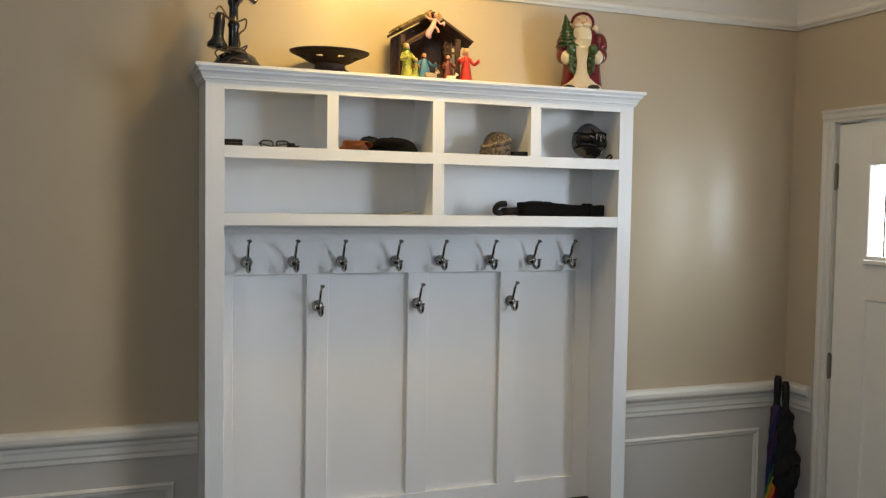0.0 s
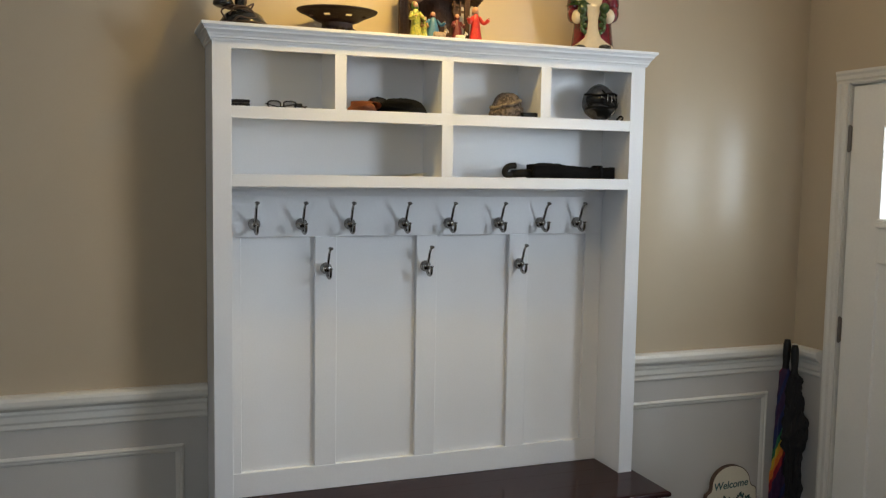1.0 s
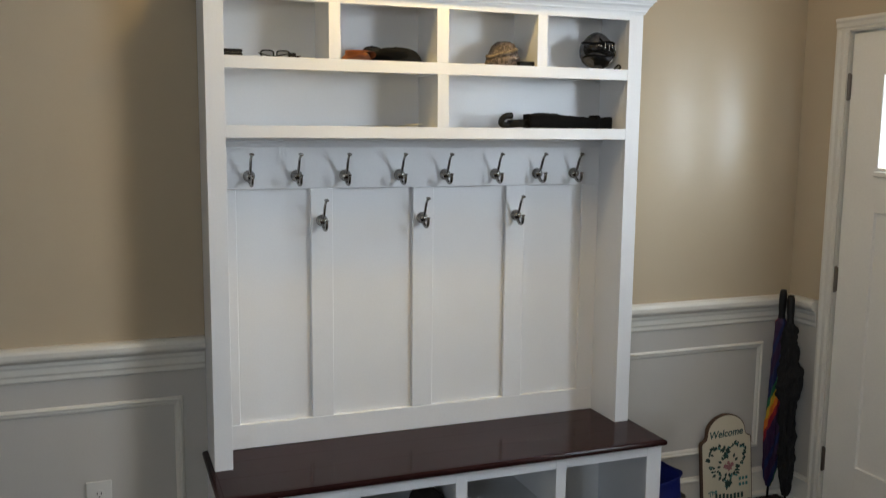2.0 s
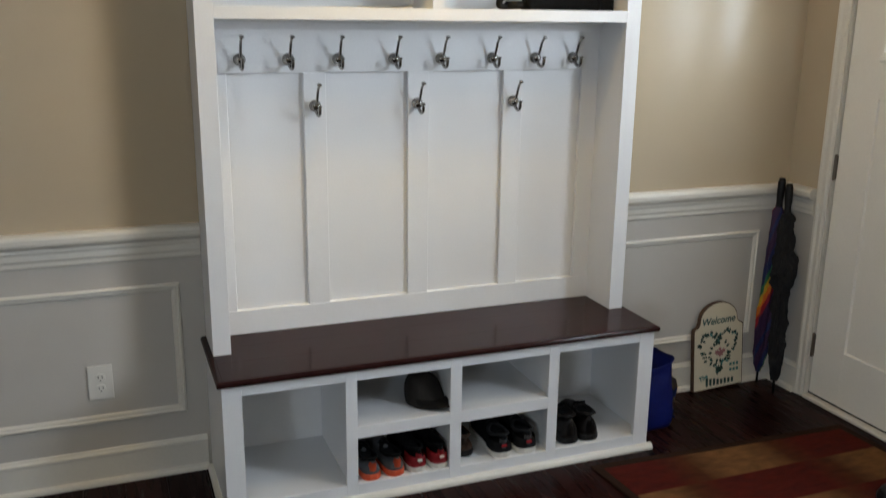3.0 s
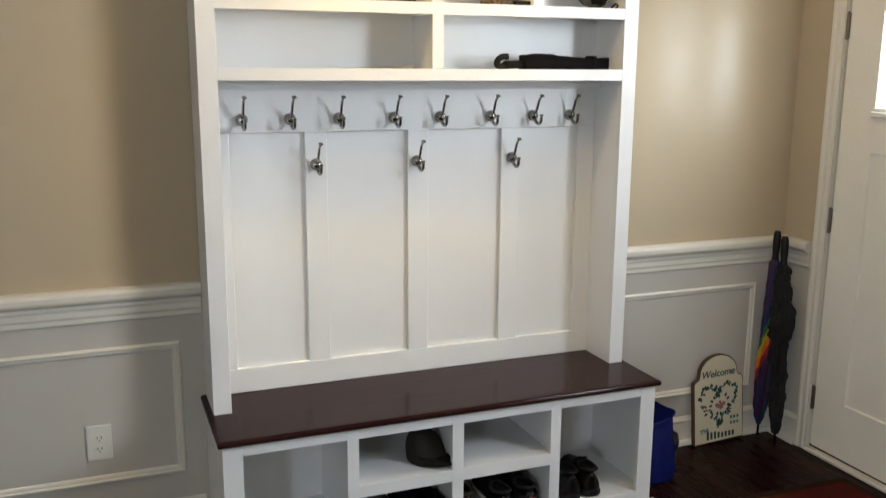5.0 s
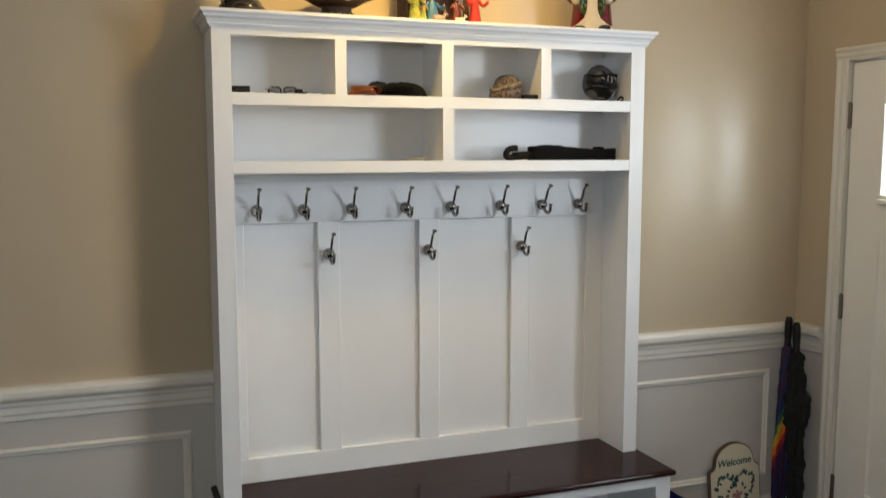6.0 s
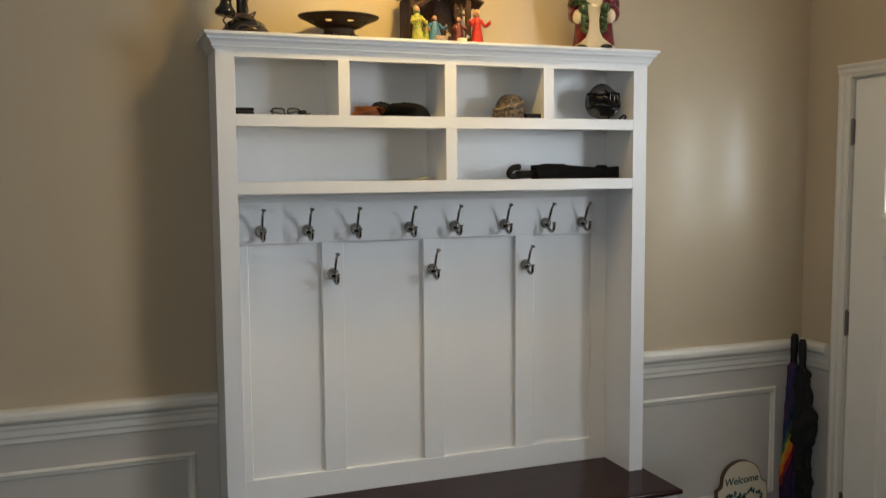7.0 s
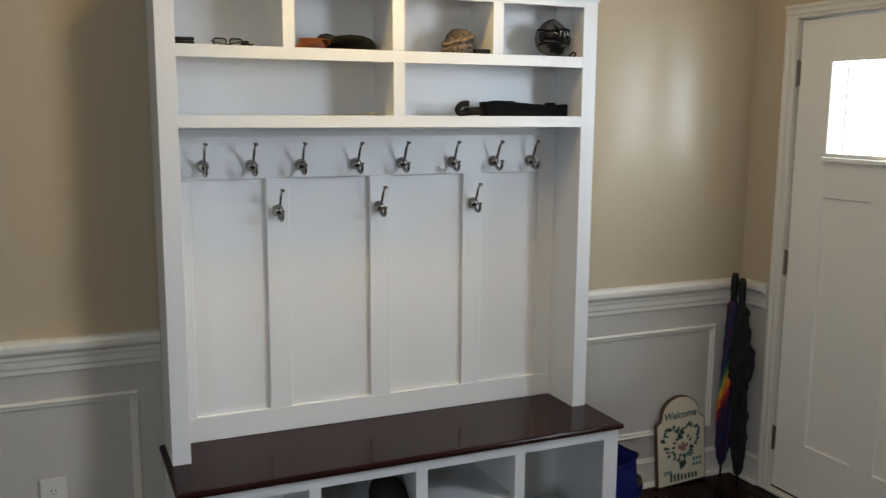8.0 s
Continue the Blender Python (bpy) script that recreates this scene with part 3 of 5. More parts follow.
def coat_hook():
    hook = thing("coat_hook", (0, 0, 0), "brushed nickel double coat hook screwed to the white back", "coat hook", "coat hooks of the hall tree")
    turn = pose(0, 0, 0, 90, 0, 0)
    bm = add_lathe(bmesh.new(), [(0.0195, 0.0), (0.0210, 0.002), (0.0210, 0.005), (0.0165, 0.008), (0.0150, 0.011), (0.0170, 0.015), (0.0165, 0.020), (0.0120, 0.025), (0.006, 0.0275), (0.001, 0.028)], turn, 18)
    part("backplate", bm, "nickel", hook, smooth=True, local=True)
    line = curve_points([(0, -0.010, 0.002), (0, -0.027, 0.012), (0, -0.040, 0.031), (0, -0.052, 0.057), (0, -0.070, 0.074)])
    bm = add_tube(bmesh.new(), line, [0.0058 - 0.0016 * i / len(line) for i in range(len(line))], 8)
    add_lathe(bm, [(0.002, -0.004), (0.0085, -0.001), (0.009, 0.001), (0.006, 0.0035), (0.001, 0.004)], pose(0, -0.074, 0.076, 30), 12)
    part("upper_arm", bm, "nickel", hook, smooth=True, local=True)
    line = curve_points([(0, -0.014, -0.006), (0, -0.034, -0.024), (0, -0.054, -0.029), (0, -0.069, -0.019), (0, -0.073, 0.002)])
    bm = add_tube(bmesh.new(), line, [0.0068 - 0.0012 * i / len(line) for i in range(len(line))], 10)
    add_lathe(bm, [(0.002, -0.004), (0.0082, -0.001), (0.0085, 0.001), (0.005, 0.0035), (0.001, 0.004)], pose(0, -0.073, 0.004, -8), 12)
    part("lower_arm", bm, "nickel", hook, smooth=True, local=True)
    return hook


spots = [(x, 1.483) for x in (0.172, 0.336, 0.511, 0.714, 0.892, 1.096, 1.272, 1.432)] + [(x, 1.324) for x in (0.425, 0.802, 1.186)]
first = coat_hook()
first.matrix_basis = pose(spots[0][0], HP, spots[0][1])
for i, (x, z) in enumerate(spots[1:]):
    copy_thing(first, pose(x, HP, z, 0, 0, (2, -1.5, 1, 0, -2)[i % 5]))

# ---- wall socket ----
outlet = thing("wall_outlet", (-0.354, -0.004, 0.383), "white double wall socket on the wainscot", "socket")
part("cover_plate", box(-0.391, -0.309, -0.0105, -0.004, 0.323, 0.449, bevel=0.003, seg=2), "plastic", outlet)
for dz in (0.403, 0.363):
    bm = add_lathe(bmesh.new(), [(0.017, 0.0), (0.0165, 0.0025)], pose(-0.350, -0.010, dz, 90), 20)
    face = part("receptacle", bm, "plastic", outlet)
    bm = bmesh.new()
    for dx in (-0.0065, 0.0065):
        add_box(bm, -0.350 + dx - 0.0014, -0.350 + dx + 0.0014, -0.0131, -0.0124, dz - 0.001, dz + 0.008)
    add_lathe(bm, [(0.0025, 0.0), (0.0025, 0.0007)], pose(-0.350, -0.0124, dz - 0.008, 90), 8)
    part("slots", bm, "slot", face)

# ---- shoes ----
UPPER = ((0.000, 0.009, 0.056), (0.003, 0.018, 0.064), (0.009, 0.025, 0.070), (0.020, 0.031, 0.074), (0.040, 0.034, 0.072), (0.070, 0.035, 0.064), (0.110, 0.036, 0.066), (0.140, 0.039, 0.074), (0.180, 0.043, 0.062), (0.215, 0.045, 0.050), (0.250, 0.041, 0.040), (0.275, 0.028, 0.032), (0.284, 0.012, 0.026))


def shoe(name, m, label, upper, sole, accent, lining="black_fabric", tall=0.74, thick=0.022, mark=None, rim=None, wide=1.0, heel=None):
    """A low shoe, heel at its origin and toe along +y."""
    ob = thing(name, m @ Matrix.Diagonal((wide, 1, 1, 1)), label, "shoe", "shoes in the cubbies")
    rings = []
    for y, w, h in UPPER:
        h = thick + (h * tall if y < 0.15 else h) - (0.014 if 0.015 < y < 0.11 else 0)
        rings.append([(w * math.cos(a) * (1 - 0.25 * max(0, math.sin(a)) ** 2), y, thick - 0.002 + (h - thick) * max(0.0, math.sin(a)) ** 0.8) for a in [math.pi * k / 12 for k in range(13)]])
    part("upper", add_loft(bmesh.new(), rings), upper, ob, smooth=True, local=True)
    rings = []
    for z, g in ((0.0, 0.0), (0.004, 0.003), (thick - 0.004, 0.003), (thick + 0.002, 0.001)):
        ring = []
        for y, w, _ in UPPER:
            ring.append((w + g, y, z + 0.006 * max(0, (y - 0.2) / 0.08) ** 2))
        for y, w, _ in reversed(UPPER):
            ring.append((-w - g, y, z + 0.006 * max(0, (y - 0.2) / 0.08) ** 2))
        ring = [(x, y + (-g if y < 0.003 else g if y > 0.28 else 0), z) for x, y, z in ring]
        rings.append(ring)
    part("sole", add_loft(bmesh.new(), rings), sole, ob, local=True)
    top = thick + 0.072 * tall
    loop = []
    for k in range(20):
        a = 2 * math.pi * k / 20
        y = 0.066 + 0.058 * math.cos(a + math.pi)
        loop.append(Vector((0.027 * math.sin(a), y, top - 0.004 + (0.006 if y < 0.03 else -0.008 * math.sin(math.pi * (y - 0.03) / 0.1)))))
    bm = bmesh.new()
    rings = []
    for p, q in zip(loop, loop[1:] + loop[:1]):
        d = (q - p).normalized()
        side = d.cross(Vector((0, 0, 1))).normalized()
        rings.append([p + 0.0065 * (math.cos(b) * side + math.sin(b) * Vector((0, 0, 1))) for b in [2 * math.pi * j / 6 for j in range(6)]])
    add_loft(bm, rings + [rings[0]], cap=False)
    part("collar", bm, rim or upper, ob, smooth=True, local=True)
    bm = bmesh.new()
    bm.faces.new([bm.verts.new((p.x * 0.96, p.y, p.z - 0.002)) for p in loop])
    add_loft(bm, [[(q * w, y + 0.003 * abs(q), z) for q in (-1, -0.5, 0, 0.5, 1)] + [(q * w, y + 0.005, z) for q in (1, 0.5, 0, -0.5, -1)] for w, y, z in ((0.018, 0.126, top - 0.012), (0.018, 0.118, top + 0.002), (0.015, 0.112, top + 0.010))])
    part("lining", bm, lining, ob, local=True)
    bm = bmesh.new()
    h = thick + 0.02
    rows = []
    for z, w in ((thick + 0.015, 0.017), (h + 0.014, 0.016), (h + 0.036 * tall, 0.010)):
        rows.append([(w * c, -0.0062 + 0.0135 * c * c, z) for c in (-1, -0.6, -0.2, 0.2, 0.6, 1)])
    add_loft(bm, rows, cap=False, closed=False)
    bmesh.ops.solidify(bm, geom=bm.faces[:], thickness=0.003)
    part("heel_tab", bm, accent, ob, local=True)
    bm = bmesh.new()
    for k in range(5):
        y = 0.135 + 0.016 * k
        z = thick + 0.071 * min(1, tall + 0.08) - 0.006 * k
        add_tube(bm, curve_points([(-0.020, y, z - 0.012), (0, y + 0.004, z), (0.020, y, z - 0.012)], 3), 0.0025, 5)
    part("laces", bm, rim or upper, ob, local=True)
    if heel:
        rows = []
        for z, f in ((thick - 0.001, 1.05), (thick + 0.018, 1.04), (thick + 0.038, 0.98)):
            side = [(w * f * (1 - 0.10 * (z - thick) / 0.04), y - 0.0035, z) for y, w, _ in UPPER[:6]]
            rows.append([(-x, y, zz) for x, y, zz in reversed(side)] + side)
        bm = add_loft(bmesh.new(), rows, cap=False, closed=False)
        bmesh.ops.solidify(bm, geom=bm.faces[:], thickness=0.002)
        part("heel_counter", bm, heel, ob, smooth=True, local=True)
    if mark:
        bm = box(-0.008, 0.008, -0.0112, -0.006, thick + 0.024, thick + 0.032)
        part("heel_logo", bm, mark, ob, local=True)
    return ob


DECK = 0.0642
shoe("running_shoe", pose(0.510, -0.4235, DECK, 0, 0, 1.2), "grey mesh running shoe with bright orange sole", "grey_mesh", "orange", "orange", rim="black_fabric")
shoe("running_shoe", pose(0.600, -0.4235, DECK, 0, 0, 6), "grey mesh running shoe with bright orange sole, turned slightly", "grey_mesh", "orange", "orange", rim="black_fabric")
shoe("canvas_sneaker", pose(0.680, -0.4215, DECK, 0, 0, 0.8), "black canvas sneaker with red heel and white rubber sole", "black_fabric", "sole_white", "red_cloth", rim="black_fabric", mark="sole_white", heel="red_cloth", tall=0.86)
shoe("canvas_sneaker", pose(0.763, -0.4215, DECK, 0, 0, 1), "black canvas sneaker with red heel and white rubber sole", "black_fabric", "sole_white", "red_cloth", rim="black_fabric", mark="sole_white", heel="red_cloth", tall=0.86)
shoe("walking_shoe", pose(1.006, -0.4255, DECK, 0, 0, -5), "black walking shoe with pale sole and red heel mark", "black_fabric", "sole_white", "grey_mesh", tall=0.84, mark="red_cloth", wide=1.2, thick=0.024, rim="grey_fabric", heel="grey_fabric")
shoe("walking_shoe", pose(1.106, -0.4255, DECK, 0, 0, -4), "black walking shoe with pale sole and red heel mark", "black_fabric", "sole_white", "grey_mesh", tall=0.84, mark="red_cloth", wide=1.2, thick=0.024, rim="grey_fabric", heel="grey_fabric")
shoe("leather_shoe", pose(0.880, -0.372, DECK, 0, 0, -4), "worn brown leather shoe at the back of the cubby", "brown_leather", "black_leather", "brown_leather")
shoe("leather_boot", pose(1.290, -0.412, DECK, 0, 0, -8), "scuffed dark brown leather boot in the bench cubby", "boot_leather", "black_leather", "boot_leather", tall=1.18, wide=1.22)
shoe("leather_boot", pose(1.374, -0.412, DECK, 0, 0, -10), "scuffed dark brown leather boot in the bench cubby", "boot_leather", "black_leather", "boot_leather", tall=1.12, wide=1.22)
tagged(shoe("loafer", pose(2.44, -1.08, 0.009, 0, 0, 88), "black leather shoe lying on the rug", "black_leather", "black_leather", "black_leather"), group="shoe on the rug")

# ---- hats and things in the cubbies ----


def cap(name, m, label, cloth, brim_mat, r=0.085, high=0.095, brim=0.075, slump=0.0, band=0.018):
    """A peaked cap with panels, brim along -y."""
    ob = thing(name, m, label, "cap")
    rings = []
    for k in range(9):
        a = k / 8 * math.pi / 2
        z, rr = high * math.sin(a), r * math.cos(a) ** 0.75 + 0.002
        rings.append([(rr * math.cos(b) * (1 + 0.025 * math.cos(6 * b)), 1.12 * rr * math.sin(b) + slump * z, z * (1 - 0.12 * slump * math.sin(b)) + 0.003 * math.sin(3 * b + k)) for b in [2 * math.pi * i / 24 for i in range(24)]])
    part("crown", add_loft(bmesh.new(), rings), cloth, ob, smooth=True, local=True)
    top = []
    for i in range(13):
        a = math.pi * (1 + i / 12)
        top.append((a, 0.95))
    bm = bmesh.new()
    rows = []
    for f in (0.0, 0.35, 0.7, 1.0):
        rows.append([(r * math.cos(a) * (1.0 + 0.02 * f), 1.12 * r * math.sin(a) - f * brim * max(0.0, -math.sin(a)) ** 0.6, 0.012 - 0.16 * brim * f - 0.020 * math.cos(a) ** 2 * f) for a, _ in top])
    add_loft(bm, rows, cap=False, closed=False)
    bmesh.ops.solidify(bm, geom=bm.faces[:], thickness=0.003)
    bmesh.ops.translate(bm, verts=bm.verts, vec=(0, 0, 0.022))
    part("brim", bm, brim_mat, ob, smooth=True, local=True)
    part("button", add_lathe(bmesh.new(), [(0.007, high - 0.002), (0.006, high + 0.003), (0.002, high + 0.005)], Matrix(), 10), cloth, ob, smooth=True, local=True)
    bm = add_lathe(bmesh.new(), [(1.0, 0.0), (1.04, 0.004), (1.05, band - 0.004), (0.98, band)], Matrix.Diagonal((r * 1.01, r * 1.13, 1, 1)), 24, cap=False)
    part("headband", bm, brim_mat, ob, smooth=True, local=True)
    return ob


cap("baseball_cap", pose(0.742, -0.315, 0.2800, 0, 0, 38), "faded charcoal cloth baseball cap in the bench cubby", "cap_cloth", "cap_cloth", 0.066, 0.116, 0.060, slump=0.25)
camo = thing("camouflage_cap", (1.078, -0.118, 1.8745), "fuzzy brown camouflage cap with a paler folded band", "cap")


def fuzzy_dome(rx, ry, z0, z1, lean, rough, seed):
    """A lumpy round of cloth between two heights, drawn in towards the top."""
    rings = []
    for k in range(15):
        a = k / 14 * math.pi / 2
        ring = []
        for i in range(44):
            b = 2 * math.pi * i / 44
            w = 1 + rough * noise.noise((5 * math.cos(b) + seed, 5 * math.sin(b), 5 * a)) + 0.5 * rough * noise.noise((19 * math.cos(b), 19 * math.sin(b) + seed, 17 * a))
            c = math.cos(a) ** 0.62 + 0.01
            ring.append((1.078 + rx * c * math.cos(b) * w + lean * math.sin(a), -0.118 + ry * c * math.sin(b) * w, 1.8748 + z0 + (z1 - z0) * math.sin(a) * (0.5 + 0.5 * w)))
        rings.append(ring)
    return add_loft(bmesh.new(), rings)


part("crown", fuzzy_dome(0.056, 0.066, 0.0, 0.090, 0.006, 0.10, 3.0), "camo", camo, smooth=True)
line = []
for i in range(41):
    b = 2 * math.pi * i / 40
    line.append((1.078 + 0.053 * math.cos(b), -0.118 + 0.063 * math.sin(b), 1.8745 + 0.050 + 0.014 * math.cos(b) + 0.002 * math.sin(5 * b)))
part("folded_band", add_tube(bmesh.new(), line, [0.0058 + 0.0014 * math.sin(13 * i) for i in range(41)], 8), "camo_pale", camo, "pale fuzzy band", smooth=True)
part("lower_roll", add_tube(bmesh.new(), [(1.078 + 0.049 * math.cos(2 * math.pi * i / 40), -0.118 + 0.058 * math.sin(2 * math.pi * i / 40), 1.8745 + 0.022 + 0.008 * math.cos(2 * math.pi * i / 40)) for i in range(41)], [0.013 + 0.002 * math.sin(7 * i) for i in range(41)], 8), "camo", camo, smooth=True)
cap("flat_cap", pose(0.672, -0.118, 1.8745, 0, 0, -80), "soft black cloth cap lying flat", "black_fabric", "black_fabric", 0.084, 0.052, 0.02, band=0.010)
cap("newsboy_cap", pose(0.592, -0.100, 1.8745, 0, 0, -70), "charcoal cloth cap lying flat behind the suede cap", "grey_fabric", "grey_fabric", 0.046, 0.054, 0.02, band=0.010)
cap("suede_cap", pose(0.522, -0.150, 1.8745, 0, 0, 22), "tan suede cap with a rounded brim", "tan_suede", "tan_suede", 0.047, 0.032, 0.034, band=0.004)

wallet = thing("wallet", (0.10, -0.165, 1.8745), "folded black leather wallet on the shelf", "wallet")
for k in range(2):
    part("flap", box(0.076, 0.136, -0.197, -0.128, 1.8745 + 0.012 * k, 1.8855 + 0.012 * k, bevel=0.0052, seg=3), "black_leather", wallet)
part("card", box(0.082, 0.132, -0.1985, -0.135, 1.8855, 1.8865), "silver", wallet)

glasses = thing("sunglasses", (0.25, -0.15, 1.8745), "thin dark-rimmed folded glasses with tinted lenses", "sunglasses")
for dx in (-0.026, 0.026):
    loop = []
    for k in range(25):
        a = 2 * math.pi * k / 24
        c, v = math.cos(a), math.sin(a)
        loop.append((0.245 + dx + 0.021 * math.copysign(abs(c) ** 0.6, c), -0.165 + 0.003 * v, 1.8875 + 0.0115 * math.copysign(abs(v) ** 0.7, v)))
    part("rim", add_tube(bmesh.new(), loop, 0.0025, 6), "gloss_black", glasses, smooth=True)
    bm = bmesh.new()
    bm.faces.new([bm.verts.new(p) for p in loop[:-1]])
    lens = part("lens", bm, "clear_lens", glasses)
    lens.visible_shadow = False
for dx, s in ((-0.05, 1), (0.05, -1)):
    line = curve_points([(0.245 + dx, -0.165, 1.889), (0.245 + dx + s * 0.004, -0.13, 1.891), (0.245 + dx + s * 0.05, -0.115, 1.882), (0.245 + dx + s * 0.08, -0.11, 1.877)])
    part("temple_arm", add_tube(bmesh.new(), line, 0.0022, 6), "gloss_black", glasses, smooth=True)
keys = thing("key_bunch", (0.295, -0.15, 1.8745), "small bunch of dark keys beside the sunglasses", "keys")
ring = [(0.283 + 0.012 * math.cos(a), -0.155 + 0.012 * math.sin(a), 1.8765) for a in [2 * math.pi * k / 12 for k in range(13)]]
part("ring", add_tube(bmesh.new(), ring, 0.0014, 6), "silver", keys)
part("key_fob", box(0.288, 0.312, -0.176, -0.146, 1.8747, 1.8935, bevel=0.005, seg=2), "dark_rubber", keys, "chunky black key fob")
for k in range(3):
    bm = box(-0.005, 0.005, -0.03, 0.0, 0.0, 0.003, bevel=0.001)
    bm.transform(pose(0.292 + 0.004 * k, -0.160, 1.8747 + 0.0035 * k, 0, 0, 30 + 25 * k))
    part("key", bm, "black_iron", keys)
single("black_case", box(1.112, 1.172, -0.196, -0.190 + 0.05, 1.8745, 1.893, bevel=0.004, seg=2), "dark_rubber", "small black case beside the camouflage cap", "case")

mask = thing("paintball_mask", (1.468, -0.13, 1.8745), "smoky clear mask with tangled black straps", "mask")
rng = random.Random(7)
rings = []
for k in range(11):
    a = math.pi * k / 10
    ring = []
    for i in range(22):
        b = 2 * math.pi * i / 22
        wob = 1 + 0.13 * noise.noise((2.6 * math.cos(b), 2.6 * math.sin(b), 2.2 * math.cos(a)))
        g = 1 - 0.30 * max(0.0, -math.cos(a)) ** 1.5
        ring.append((1.468 - 0.02 * (1 - g) + g * 0.070 * math.sin(a) * math.cos(b) * wob + 0.001 * (k in (0, 10)) * math.cos(b), -0.128 + 0.055 * math.sin(a) * math.sin(b) * wob + 0.001 * (k in (0, 10)) * math.sin(b), 1.946 - 0.070 * math.cos(a) * (0.94 + 0.06 * wob)))
    rings.append(ring)
part("shell", add_loft(bmesh.new(), rings), "smoke", mask, smooth=True)


def over_shell(b, h, out):
    """A point just outside the shell, at a turn b and a height h."""
    rad = math.sqrt(max(0.05, 1 - (h / 0.072) ** 2))
    g = 1 - 0.30 * max(0.0, -h / 0.072) ** 1.5
    return (1.468 + (0.066 + out) * rad * g * math.cos(b), -0.128 + (0.054 + out) * rad * math.sin(b), 1.946 + h)


rows = []
for h in (-0.020, -0.012, 0.0, 0.012, 0.022):
    rows.append([over_shell(3.4 + 2.9 * k / 20, h + 0.006 * math.sin(0.35 * k), 0.006 - 14 * (h - 0.001) ** 2 + 0.0015 * math.sin(2.1 * k + 90 * h)) for k in range(21)])
bm = add_loft(bmesh.new(), rows, cap=False, closed=False)
bmesh.ops.solidify(bm, geom=bm.faces[:], thickness=0.004)
part("visor", bm, "gloss_black", mask, "glossy black visor", smooth=True)
rows = []
for h in (-0.064, -0.056, -0.044, -0.034):
    rows.append([over_shell(3.2 + 2.6 * k / 16, h + 0.010 * math.sin(0.25 * k) - 0.001, 0.005 + 0.003 * math.sin(1.3 * k + 120 * h)) for k in range(17)])
bm = add_loft(bmesh.new(), rows, cap=False, closed=False)
bmesh.ops.solidify(bm, geom=bm.faces[:], thickness=0.004)
part("jaw_guard", bm, "dark_rubber", mask, smooth=True)
for b0, b1, h0, h1, wide in ((3.0, 6.4, 0.026, 0.030, 0.0042), (3.1, 6.3, -0.024, -0.016, 0.0045), (4.4, 5.9, 0.040, -0.044, 0.0032)):
    line = [over_shell(b0 + (b1 - b0) * k / 10, h0 + (h1 - h0) * k / 10 + 0.003 * math.sin(1.1 * k + 40 * h0), 0.004) for k in range(11)]
    part("strap", add_tube(bmesh.new(), line, wide, 6), "black_fabric", mask, smooth=True)
# upright silver bars on the visor draw glints; the others are buckles
for b, h, db, dh in ((4.65, 0.002, 0.05, 0.026), (4.9, -0.002, 0.03, 0.022), (5.15, 0.006, 0.02, 0.018), (5.4, -0.006, 0.03, 0.026), (5.3, -0.046, 0.18, 0.016), (5.6, -0.052, -0.12, 0.020), (4.3, 0.018, 0.20, -0.006)):
    line = [over_shell(b + db * k / 3, h + dh * k / 3, 0.008) for k in range(4)]
    part("buckle_and_glint", add_tube(bmesh.new(), line, 0.0019, 6), "silver", mask, smooth=True)
bm = add_tube(bmesh.new(), curve_points([(1.520, -0.165, 1.880), (1.535, -0.170, 1.894), (1.548, -0.165, 1.886), (1.540, -0.160, 1.8775)]), 0.004, 6)
part("clip", bm, "gloss_black", mask)

brolly = thing("folding_umbrella", (1.28, -0.14, 1.6545), "black folded umbrella with a hooked handle lying on the shelf", "umbrella")
rings = []
for k in range(34):
    t = k / 33
    x = 1.172 + 0.346 * t
    hi = 0.0245 + 0.0035 * math.sin(5 * t + 0.6) + 0.0022 * noise.noise((24 * t, 0.3, 1.0))
    ring = []
    for i in range(28):
        b = 2 * math.pi * i / 28
        c, v = math.cos(b), math.sin(b)
        fold = 1 + 0.10 * noise.noise((9 * t, 2.4 * c, 2.4 * v + 5)) + 0.05 * math.cos(7 * b + 6 * t)
        ring.append((x + (0.004 * math.cos(3 * b) if k in (0, 33) else 0), -0.140 + 0.031 * math.copysign(abs(c) ** 0.55, c) * fold, 1.6550 + hi + hi * math.copysign(abs(v) ** 0.55, v) * (fold if v > 0 else 1)))
    rings.append(ring)
part("canopy", add_loft(bmesh.new(), rings), "black_fabric", brolly, smooth=True)
bm = add_tube(bmesh.new(), [(1.098, -0.14, 1.671), (1.182, -0.14, 1.675)], 0.0150, 12)
part("shaft", bm, "dark_rubber", brolly, smooth=True)
line = curve_points([(1.110, -0.14, 1.668), (1.076, -0.143, 1.667), (1.066, -0.148, 1.678), (1.072, -0.152, 1.692), (1.086, -0.154, 1.699), (1.106, -0.154, 1.700)])
part("handle", add_tube(bmesh.new(), line, 0.0115, 12), "dark_rubber", brolly, smooth=True)
part("strap", box(1.448, 1.466, -0.1735, -0.1065, 1.6552, 1.7065, bevel=0.008, seg=2), "black_fabric", brolly)


def sheet(name, x, y, z, w, d, rz, curl, label):
    rows = []
    for i in range(9):
        u = i / 8
        rows.append([(w * (u - 0.5), d * (v - 0.5), 0.001 + curl * (2 * u - 1) ** 2 * (0.3 + 0.7 * u)) for v in (0, 0.5, 1)])
    bm = add_loft(bmesh.new(), rows, cap=False, closed=False)
    bmesh.ops.solidify(bm, geom=bm.faces[:], thickness=0.0008)
    bm.transform(pose(x, y, z, 0, 0, rz))
    single(name, bm, "paper", label, "paper", "mail on the shelf")


